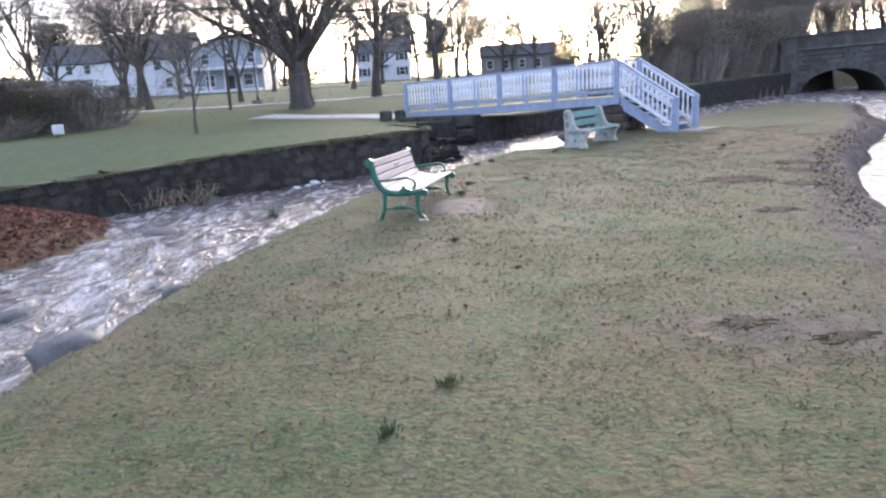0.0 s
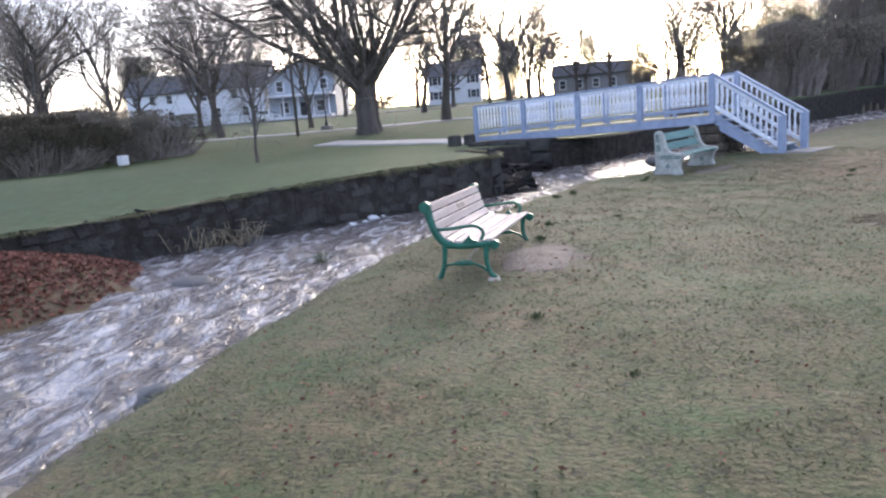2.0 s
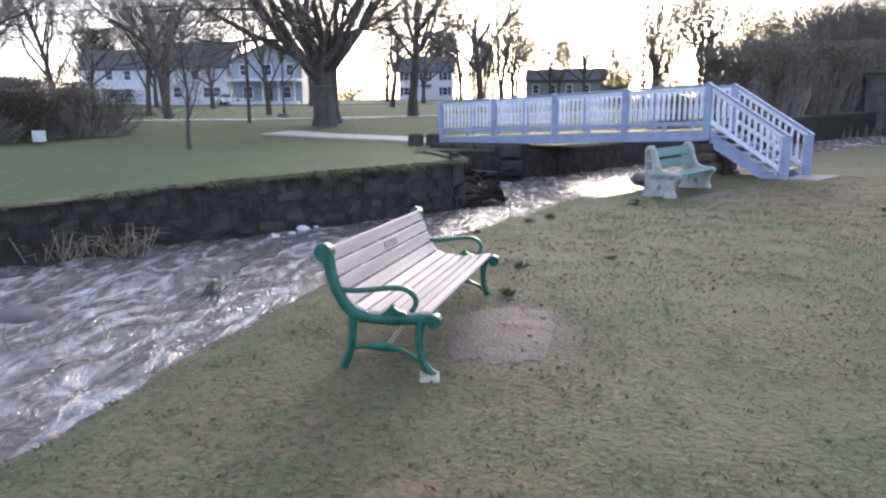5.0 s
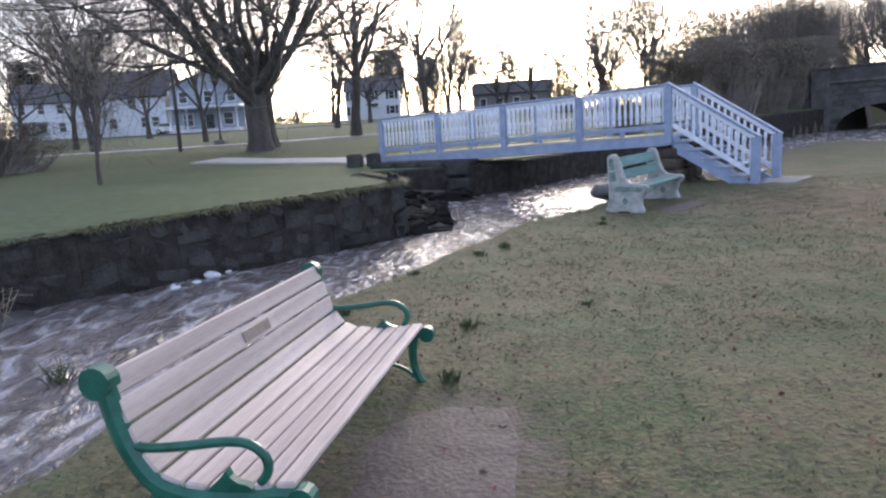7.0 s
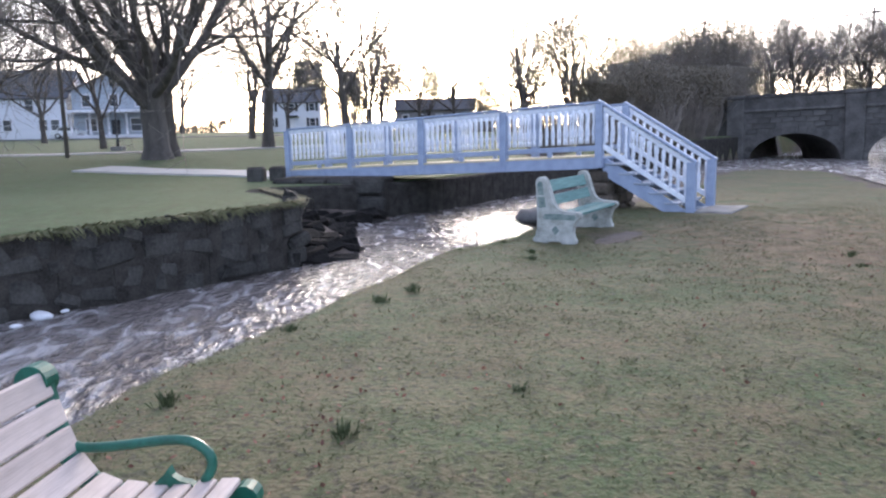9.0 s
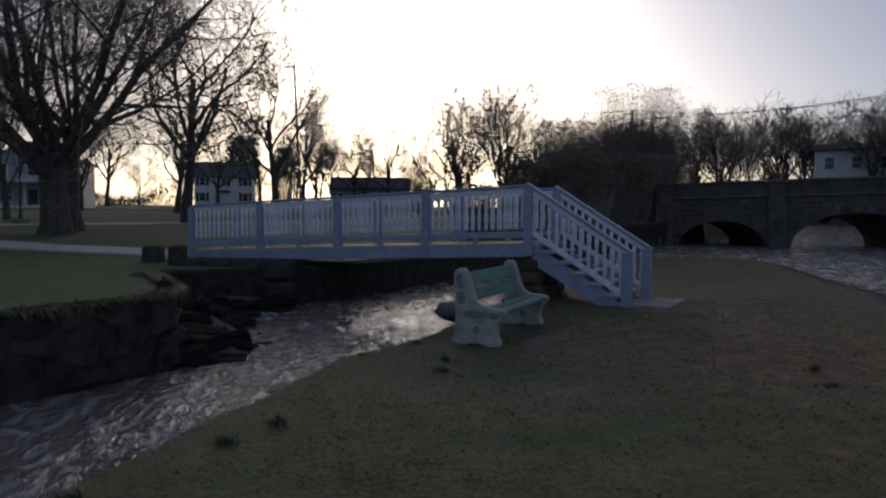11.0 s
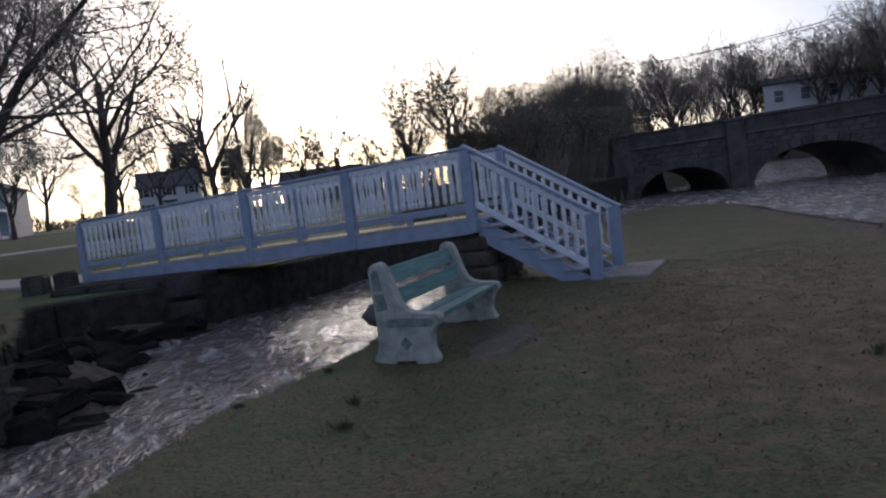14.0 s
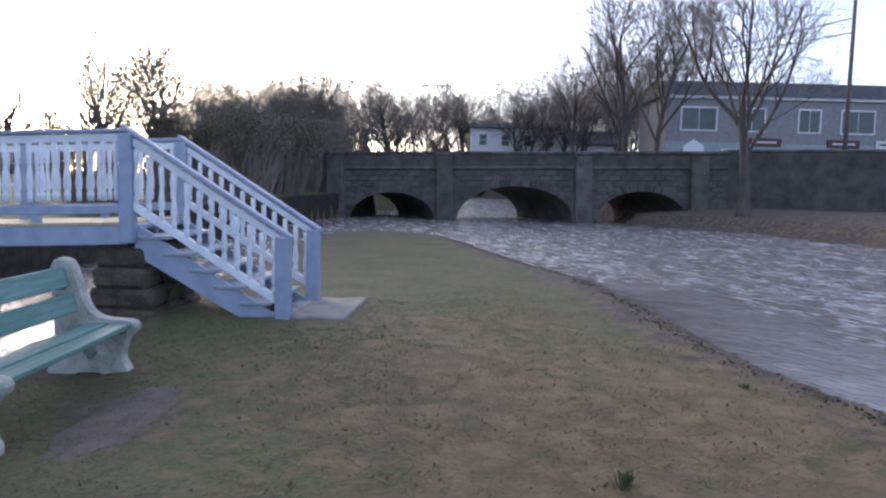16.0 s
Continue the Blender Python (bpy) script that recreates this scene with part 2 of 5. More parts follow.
def water_material():
    m = bpy.data.materials.new("muddy_rushing_water")
    m.use_nodes = True
    n, l = m.node_tree.nodes, m.node_tree.links
    p = n["Principled BSDF"]
    p.inputs["IOR"].default_value = 1.33
    co = n.new("ShaderNodeTexCoord")
    at = n.new("ShaderNodeAttribute")
    at.attribute_name = "rough_water"

    def ripples(scale, stretch, detail, twist):
        mp = n.new("ShaderNodeMapping")
        mp.inputs["Rotation"].default_value = (0, 0, radians(-24))
        mp.inputs["Scale"].default_value = (*stretch, 1)
        l.new(co.outputs["Object"], mp.inputs[0])
        t = n.new("ShaderNodeTexNoise")
        t.inputs["Scale"].default_value, t.inputs["Detail"].default_value, t.inputs["Distortion"].default_value = scale, detail, twist
        l.new(mp.outputs[0], t.inputs[0])
        return t.outputs[0]

    def ranged(src, lo, hi, a, b):
        r = n.new("ShaderNodeMapRange")
        for k, v in enumerate((lo, hi, a, b)):
            r.inputs[k + 1].default_value = v
        l.new(src, r.inputs[0])
        return r.outputs[0]

    def maths(op, a, b):
        q = n.new("ShaderNodeMath")
        q.operation = op
        for k, v in enumerate((a, b)):
            if isinstance(v, float):
                q.inputs[k].default_value = v
            else:
                l.new(v, q.inputs[k])
        return q.outputs[0]

    broad, chop, fine = ripples(2.3, (1.5, 0.55), 8, 1.4), ripples(4.2, (1.4, 0.7), 5, 1.0), ripples(13.0, (1.2, 0.8), 3, 0.4)
    # foam where the stream breaks, silt below
    foam = ranged(maths('ADD', broad, maths('MULTIPLY', at.outputs["Fac"], 0.1)), 0.55, 0.84, 0.0, 1.0)
    foam = maths('MULTIPLY', foam, ranged(at.outputs["Fac"], 0.06, 0.4, 0.0, 1.0))
    mx = n.new("ShaderNodeMix")
    mx.data_type = 'RGBA'
    l.new(foam, mx.inputs[0])
    mx.inputs[6].default_value, mx.inputs[7].default_value = (0.16, 0.14, 0.13, 1), (0.62, 0.6, 0.6, 1)
    l.new(mx.outputs[2], p.inputs["Base Color"])
    l.new(ranged(foam, 0.0, 1.0, 0.1, 0.5), p.inputs["Roughness"])
    bp = n.new("ShaderNodeBump")
    bp.inputs["Distance"].default_value = 0.21
    l.new(ranged(at.outputs["Fac"], 0.0, 0.6, 0.06, 1.0), bp.inputs["Strength"])
    l.new(maths('ADD', chop, maths('MULTIPLY', fine, 0.22)), bp.inputs["Height"])
    l.new(bp.outputs[0], p.inputs["Normal"])
    return m


LAWN, WATER = ground_material(), water_material()

# ---- mesh helpers ----


class Builder:
    """Collects vertices and faces of one part."""

    def __init__(self):
        self.v, self.f = [], []

    def add(self, vs, fs, m=None):
        o = len(self.v)
        self.v += [tuple(m @ Vector(p)) for p in vs] if m is not None else [tuple(p) for p in vs]
        self.f += [tuple(i + o for i in q) for q in fs]
        return self

    def box(self, sx, sy, sz, m=None, b=0.008):
        """A box with chamfered edges, centred."""
        h = (sx / 2, sy / 2, sz / 2)
        b = min(b, min(h) * 0.6)
        vs, idx, fs = [], {}, []
        for ax in range(3):
            for c in [(i, j, k) for i in (-1, 1) for j in (-1, 1) for k in (-1, 1)]:
                idx[(ax, c)] = len(vs)
                vs.append([c[q] * (h[q] if q == ax else h[q] - b) for q in range(3)])
        for ax in range(3):
            u, w = (ax + 1) % 3, (ax + 2) % 3
            for s in (-1, 1):
                q = []
                for a, c in ((-1, -1), (1, -1), (1, 1), (-1, 1)):
                    k = [0, 0, 0]
                    k[ax], k[u], k[w] = s, a, c
                    q.append(idx[(ax, tuple(k))])
                fs.append(q if s > 0 else q[::-1])
                for t in (-1, 1):
                    k1, k2 = [0, 0, 0], [0, 0, 0]
                    k1[ax] = k2[ax] = s
                    k1[u] = k2[u] = t
                    k1[w], k2[w] = -1, 1
                    q = [idx[(ax, tuple(k1))], idx[(ax, tuple(k2))], idx[(u, tuple(k2))], idx[(u, tuple(k1))]]
                    fs.append(q if s * t < 0 else q[::-1])
        for c in [(i, j, k) for i in (-1, 1) for j in (-1, 1) for k in (-1, 1)]:
            q = [idx[(0, c)], idx[(1, c)], idx[(2, c)]]
            fs.append(q if c[0] * c[1] * c[2] > 0 else q[::-1])
        return self.add(vs, fs, m)

    def tube(self, pts, rad, n=8, squash=1.0, cap=True):
        """A tube along a line of points; rad: one radius or one a point."""
        pts = [Vector(p) for p in pts]
        rad = [rad] * len(pts) if isinstance(rad, (int, float)) else rad
        vs, fs = [], []
        d0 = (pts[1] - pts[0]).normalized()
        a = d0.cross(Vector((0.31, 0.87, 0.2)) if abs(d0.y) < 0.9 else Vector((1, 0, 0.2))).normalized()
        for i, p in enumerate(pts):
            d = (pts[min(i + 1, len(pts) - 1)] - pts[max(i - 1, 0)]).normalized()
            a = (a - d * a.dot(d)).normalized()
            c = d.cross(a)
            for k in range(n):
                w = 2 * math.pi * k / n
                vs.append(p + a * (math.cos(w) * rad[i]) + c * (math.sin(w) * rad[i] * squash))
        for i in range(len(pts) - 1):
            for k in range(n):
                k2 = (k + 1) % n
                fs.append((i * n + k, i * n + k2, (i + 1) * n + k2, (i + 1) * n + k))
        if cap:
            fs.append(tuple(range(n - 1, -1, -1)))
            fs.append(tuple((len(pts) - 1) * n + k for k in range(n)))
        return self.add(vs, fs)

    def lathe(self, prof, n=8, m=None):
        """A turned shape from pairs of radius and height."""
        vs = [(r * math.cos(2 * math.pi * k / n), r * math.sin(2 * math.pi * k / n), z) for r, z in prof for k in range(n)]
        fs = [(i * n + k, i * n + (k + 1) % n, (i + 1) * n + (k + 1) % n, (i + 1) * n + k) for i in range(len(prof) - 1) for k in range(n)]
        fs += [tuple(range(n - 1, -1, -1)), tuple((len(prof) - 1) * n + k for k in range(n))]
        return self.add(vs, fs, m)

    def prism(self, poly, thick, m=None):
        """A flat outline (x, z), extruded along y, centred."""
        k = len(poly)
        vs = [(x, -thick / 2, z) for x, z in poly] + [(x, thick / 2, z) for x, z in poly]
        fs = [tuple(range(k)), tuple(range(2 * k - 1, k - 1, -1))]
        fs += [((i + 1) % k, i, i + k, (i + 1) % k + k) for i in range(k)]
        return self.add(vs, fs, m)

    def mesh(self, name, material, smooth=False):
        me = bpy.data.meshes.new(name)
        me.from_pydata(self.v, [], self.f)
        me.materials.append(material)
        if smooth:
            me.polygons.foreach_set("use_smooth", [True] * len(me.polygons))
        me.update()
        return me


def part(name, b, material, parent, label="", smooth=False, m=None):
    """One mesh under a thing or a part; b: a Builder, or a mesh to share."""
    me = b.mesh(name, material, smooth) if isinstance(b, Builder) else b
    ob = new(name, me)
    ob.parent = parent
    if m is not None:
        ob.matrix_basis = m
    return tagged(ob, label)


def thing(name, m, label, category, group="", kind=""):
    ob = new(name)
    ob.matrix_basis = m
    return tagged(ob, label, category, group, kind)


def B():
    return Builder()


def rotz(a):
    return Matrix.Rotation(a, 4, 'Z')


def at(x, y, z, rx=0, ry=0, rz=0):
    return pose(x, y, z, rx, ry, rz)


# ---- the lie of the land ----
PEN = [(-2.0, -80), (-1.9, 0), (-1.8, 3.5), (-1.72, 5.2), (-1.54, 7.8), (-1.4, 9.1), (-1.1, 10.6), (-0.69, 12.3), (-0.17, 13.4), (0.69, 15.4), (1.3, 16.9),
       (1.84, 17.8), (2.66, 19.2), (3.3, 20.4), (4.6, 22.4), (7.2, 26.5), (11, 33), (14.5, 38), (15.8, 38.6), (17.2, 38.2), (17.9, 36.1), (17, 33),
       (14.2, 26.9), (12.4, 22.3), (10.5, 19.2), (8.96, 16.9), (8.4, 15.6), (7, 13.3), (5.8, 10.3), (4.6, 6.9), (4.3, 3), (4.2, -80)]
WALL = [(-5.9, 3.0), (-5.9, 8.0), (-7.6, 10.6), (-6.3, 12.1), (-5.0, 13.5), (-3.4, 15.1), (-1.3, 17.3), (-0.7, 18.1), (-0.75, 18.9), (-1.35, 20.6), (-2.05, 22.7), (-1.9, 23.4), (0.35, 24.3), (1.5, 25.2), (4, 28.5), (8, 34), (13, 41), (17.5, 47), (21.4, 51.4)]
LEFT = [(-5.9, -80)] + WALL + [(22.5, 52.5), (34, 65.5), (43, 76), (50, 80), (62, 93), (2500, 93), (2500, 2600), (-2500, 2600), (-2500, -80)]
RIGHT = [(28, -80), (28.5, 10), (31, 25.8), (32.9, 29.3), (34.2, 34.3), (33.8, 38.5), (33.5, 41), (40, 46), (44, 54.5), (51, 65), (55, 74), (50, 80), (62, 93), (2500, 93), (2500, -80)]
WATER_Z = -0.5
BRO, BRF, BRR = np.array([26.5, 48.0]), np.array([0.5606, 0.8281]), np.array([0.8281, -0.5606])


def inside_dist(x, y, poly):
    """Distance to the outline, positive inside."""
    px, py = np.array(poly, float).T
    qx, qy = np.roll(px, -1), np.roll(py, -1)
    best, odd = np.full(x.shape, 1e9), np.zeros(x.shape, bool)
    for ax, ay, bx, by in zip(px, py, qx, qy):
        ex, ey = bx - ax, by - ay
        t = np.clip(((x - ax) * ex + (y - ay) * ey) / (ex * ex + ey * ey), 0, 1)
        best = np.minimum(best, np.hypot(x - ax - t * ex, y - ay - t * ey))
        if ay != by:
            odd ^= ((ay > y) != (by > y)) & (x < ax + (y - ay) / (by - ay) * ex)
    return np.where(odd, best, -best)


def smooth01(a, b, v):
    t = np.clip((v - a) / (b - a), 0, 1)
    return t * t * (3 - 2 * t)


def lawn_z(x, y):
    return np.interp(y, [-80, 0, 8, 10, 14, 20, 30, 40], [0.16, 0.16, 0, -0.025, -0.06, -0.17, -0.32, -0.42])


def park_z(x, y):
    x, y = np.asarray(x, float), np.asarray(y, float)
    return np.interp(y, [-80, 8, 12, 14, 16, 18.5, 21, 24, 27, 31, 35.6, 100, 135, 400, 2600], [0.15, 0.17, 0.2, 0.31, 0.38, 0.41, 0.35, 0.28, 0.28, 0.38, 0.63, 1.75, 2.4, 5, 8])


def wave_noise(x, y, s):
    r = np.zeros(x.shape)
    for k, (a, b, c) in enumerate(((1.0, 0.35, 0.1), (-0.6, 1.1, 1.7), (1.7, -0.9, 4.0), (0.4, 2.3, 2.2), (-2.9, 1.3, 0.6), (3.1, 2.7, 5.1))):
        r = r + np.sin((a * x + b * y) * s + c + 1.3 * np.sin((b * x - a * y) * s * 0.7 + k)) / (1 + 0.45 * k)
    return r / 2.2


def land(x, y):
    """The height of the ground, and what covers it: soil, lush grass, leaves or worn brown turf."""
    x, y = np.asarray(x, float), np.asarray(y, float)
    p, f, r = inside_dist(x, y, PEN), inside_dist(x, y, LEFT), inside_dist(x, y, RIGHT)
    lip = 0.12 * wave_noise(x, y, 1.9) + 0.05 * wave_noise(x, y, 6.0)
    pe = p + np.where(np.abs(y) < 60, lip * 0.6, 0)
    z = np.full(x.shape, -1.15)
    zp = lawn_z(x, y) + 0.02 * wave_noise(x, y, 1.1) + 0.012 * wave_noise(x, y, 4.0)
    zp = zp - 0.06 * (1 - smooth01(0, 0.5, pe)) - 0.1 * np.exp(-(((x - 3.1) / 1.1) ** 2 + ((y - 18.2) / 1.5) ** 2))
    z = np.maximum(z, zp - 1.1 * smooth01(0, 0.85, -pe))
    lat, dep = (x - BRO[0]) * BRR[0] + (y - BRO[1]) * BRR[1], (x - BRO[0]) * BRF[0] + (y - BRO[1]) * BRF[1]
    zf = park_z(x, y) + 0.02 * wave_noise(x, y, 0.8)
    ram = smooth01(-30, -7, lat) * smooth01(2.5, 5, dep) * (1 - smooth01(60, 120, dep))
    zf = zf + ram * np.maximum(0, 2.6 - zf)
    z = np.where(f > 0.2, zf, z)
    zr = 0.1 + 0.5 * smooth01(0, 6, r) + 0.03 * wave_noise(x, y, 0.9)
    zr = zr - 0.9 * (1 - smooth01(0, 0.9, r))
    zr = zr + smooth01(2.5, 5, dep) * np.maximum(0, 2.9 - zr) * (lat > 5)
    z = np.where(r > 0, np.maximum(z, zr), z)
    # a slope of fallen leaves at the foot of the far wall
    lf = np.clip(1 - np.hypot((x + 7.0) / 2.6, (y - 9.9) / 3.2), 0, 1)
    z = np.where(f <= 0.2, np.maximum(z, -1.15 + 1.3 * np.sqrt(lf) - 0.35 * (lf < 0.02)), z)
    # a bank of bare earth in the recess beside the footbridge
    rec = np.clip(1.25 - np.hypot((x + 0.55) / 1.7, (y - 21.6) / 3.4), 0, 1) ** 0.5
    z = np.where(f <= 0.2, np.maximum(z, -1.15 + rec * (1.2 - 0.75 * smooth01(0.0, 1.6, -f)) + 0.05 * wave_noise(x, y, 3.0)), z)
    soil = np.maximum(smooth01(0.18, -0.3, pe - 0.75 * (x > 3.5) - 0.25 * wave_noise(x, y, 1.3) * (x > 3.5)) * (p < 0.8) * (f < 0), 1.0 * (rec > 0.05) * (f < 0.25))
    for cx, cy, sx, sy in ((2.4, 4.0, 0.9, 0.6), (4.3, 10.3, 0.55, 0.35), (5.0, 9.6, 0.5, 0.4), (5.95, 12.2, 0.6, 0.45), (3.9, 7.8, 0.4, 0.4), (5.0, 8.2, 0.5, 1.4), (6.7, 13.4, 0.7, 0.6), (3.9, 4.2, 0.8, 1.6), (11.5, 21.5, 0.6, 1.8), (0.5, 9.1, 0.55, 0.9), (3.9, 18.1, 0.5, 0.8)):
        soil = np.maximum(soil, 0.75 * np.exp(-(((x - cx) / sx) ** 2 + ((y - cy) / sy) ** 2)))
    for cx, cy, sx, sy in ((-6.6, 10.1, 2.4, 2.8),):
        leaves = np.where(f < 0.2, np.clip(1.4 * np.exp(-(((x - cx) / sx) ** 2 + ((y - cy) / sy) ** 2)), 0, 1), 0)
    lush = np.where(f > 0.2, 0.6, np.where(r > 0, 0.2, 0.0))
    worn = np.zeros(x.shape)
    for cx, cy, sx, sy, k in ((6.2, 16.5, 2.6, 3.2, 0.6), (0.3, 6.9, 0.5, 0.35, 0.55), (-0.6, 5.2, 0.6, 0.9, 0.4), (1.9, 3.6, 0.9, 1.1, 0.4), (7.5, 19.5, 1.5, 1.2, 0.45), (4.5, 13.0, 1.4, 0.8, 0.4), (0.0, 11.8, 0.7, 0.6, 0.35), (3.2, 8.0, 1.0, 1.6, 0.3)):
        worn = np.maximum(worn, k * np.exp(-(((x - cx) / sx) ** 2 + ((y - cy) / sy) ** 2)))
    worn = (worn + 0.17 * smooth01(2.5, 6.5, x) * smooth01(6, 13, y)) * (p > 0) + 0.3 * (r > 0)
    return z, soil, lush, np.maximum(worn, leaves)


def land_z(x, y):
    return float(land(np.array([x]), np.array([y]))[0][0])


def spread(lo, a, b, hi, step, grow=1.22):
    v = list(np.arange(a, b, step))
    s, q = step, v[-1]
    while q < hi:
        s *= grow
        q += s
        v.append(q)
    s, q = step, a
    low = []
    while q > lo:
        s *= grow
        q -= s
        low.append(q)
    return np.array(low[::-1] + v)


def sheet(name, xs, ys, z, material, attrs):
    nx, ny = len(xs), len(ys)
    X, Y = np.meshgrid(xs, ys)
    me = bpy.data.meshes.new(name)
    i = np.arange(nx * ny).reshape(ny, nx)
    q = np.stack([i[:-1, :-1], i[:-1, 1:], i[1:, 1:], i[1:, :-1]], -1).reshape(-1, 4)
    me.from_pydata(np.stack([X, Y, z], -1).reshape(-1, 3).tolist(), [], q.tolist())
    me.materials.append(material)
    me.polygons.foreach_set("use_smooth", [True] * len(me.polygons))
    for key, kind, data in attrs:
        a = me.attributes.new(key, kind, 'POINT')
        a.data.foreach_set("color" if kind == 'FLOAT_COLOR' else "value", np.asarray(data, float).reshape(-1))
    me.update()
    return new(name, me)


xs, ys = spread(-2400, -9, 20, 2400, 0.17, 1.12), spread(-78, 1, 42, 2500, 0.17, 1.1)
GX, GY = np.meshgrid(xs, ys)
gz, g_soil, g_lush, g_worn = land(GX, GY)
ground = sheet("ground", xs, ys, gz, LAWN, [("cover", 'FLOAT_COLOR', np.stack([g_soil, g_lush, g_worn, np.ones(GX.shape)], -1))])
tagged(ground, "short winter lawn, olive and brown, worn and muddy by the banks", "ground", kind="structure")

wx, wy = spread(-16, -8.5, 19, 75, 0.11, 1.1), spread(-78, 2, 36, 112, 0.13, 1.08)
WX, WY = np.meshgrid(wx, wy)
lee = inside_dist(WX, WY, PEN)
fast = np.clip(smooth01(4, 0, WX) * smooth01(19, 10, WY) + 0.12, 0, 1)
# the broad river runs choppy, with slack water in the lee of the lawn
fast = np.maximum(fast, 0.8 * smooth01(1.0, 4.5, -lee + 0.9 * wave_noise(WX, WY, 0.6) + 2.5 * smooth01(19, 25, WY)) * (WX > 7.5))
fast = np.where((WX > 7.5) & (WY < 90), np.maximum(fast, 0.02), np.maximum(fast, 0.34))
slack = (WX > 5) & (lee > -2.6) & (WY < 22)
fast = np.where(slack, np.minimum(fast, 0.05 + 0.5 * smooth01(1.2, 2.6, -lee + 0.4 * wave_noise(WX, WY, 1.1))), fast)
wz = WATER_Z + (0.9 * fast + 0.15) * (0.034 * wave_noise(WX * 1.3, WY * 0.8, 3.1) + 0.026 * wave_noise(WX, WY, 7.3)) + 0.012 * wave_noise(WY, WX, 2.0)
wz = wz + 0.8 * smooth01(9, 36, (WX - BRO[0]) * BRF[0] + (WY - BRO[1]) * BRF[1]) * (WX > 20)
water = sheet("water", wx, wy, wz, WATER, [("rough_water", 'FLOAT', fast)])
tagged(water, "muddy grey brown stream in spate with white broken ripples", "stream", kind="structure")

# ---- footbridge ----
FB0, FBD, FBN = Vector((-2.164, 26.796, 0)), Vector((0.8055, -0.5925, 0)), Vector((0.5925, 0.8055, 0))
BAY, RISE, TOP0, WIDE = 2.103, 0.088, 1.502, 1.5
FB_ANG = math.degrees(math.atan2(FBD.y, FBD.x))


def baluster_mesh(h, name):
    k = h / 0.66
    prof = [(0.026, 0), (0.026, 0.1), (0.016, 0.115), (0.028, 0.15), (0.033, 0.2), (0.026, 0.3), (0.017, 0.4), (0.015, 0.43), (0.027, 0.45), (0.016, 0.475), (0.026, 0.5), (0.026, 0.66)]
    return B().lathe([(r * 1.2, z * k) for r, z in prof], 8).mesh(name, PAINT_WHITE, True)


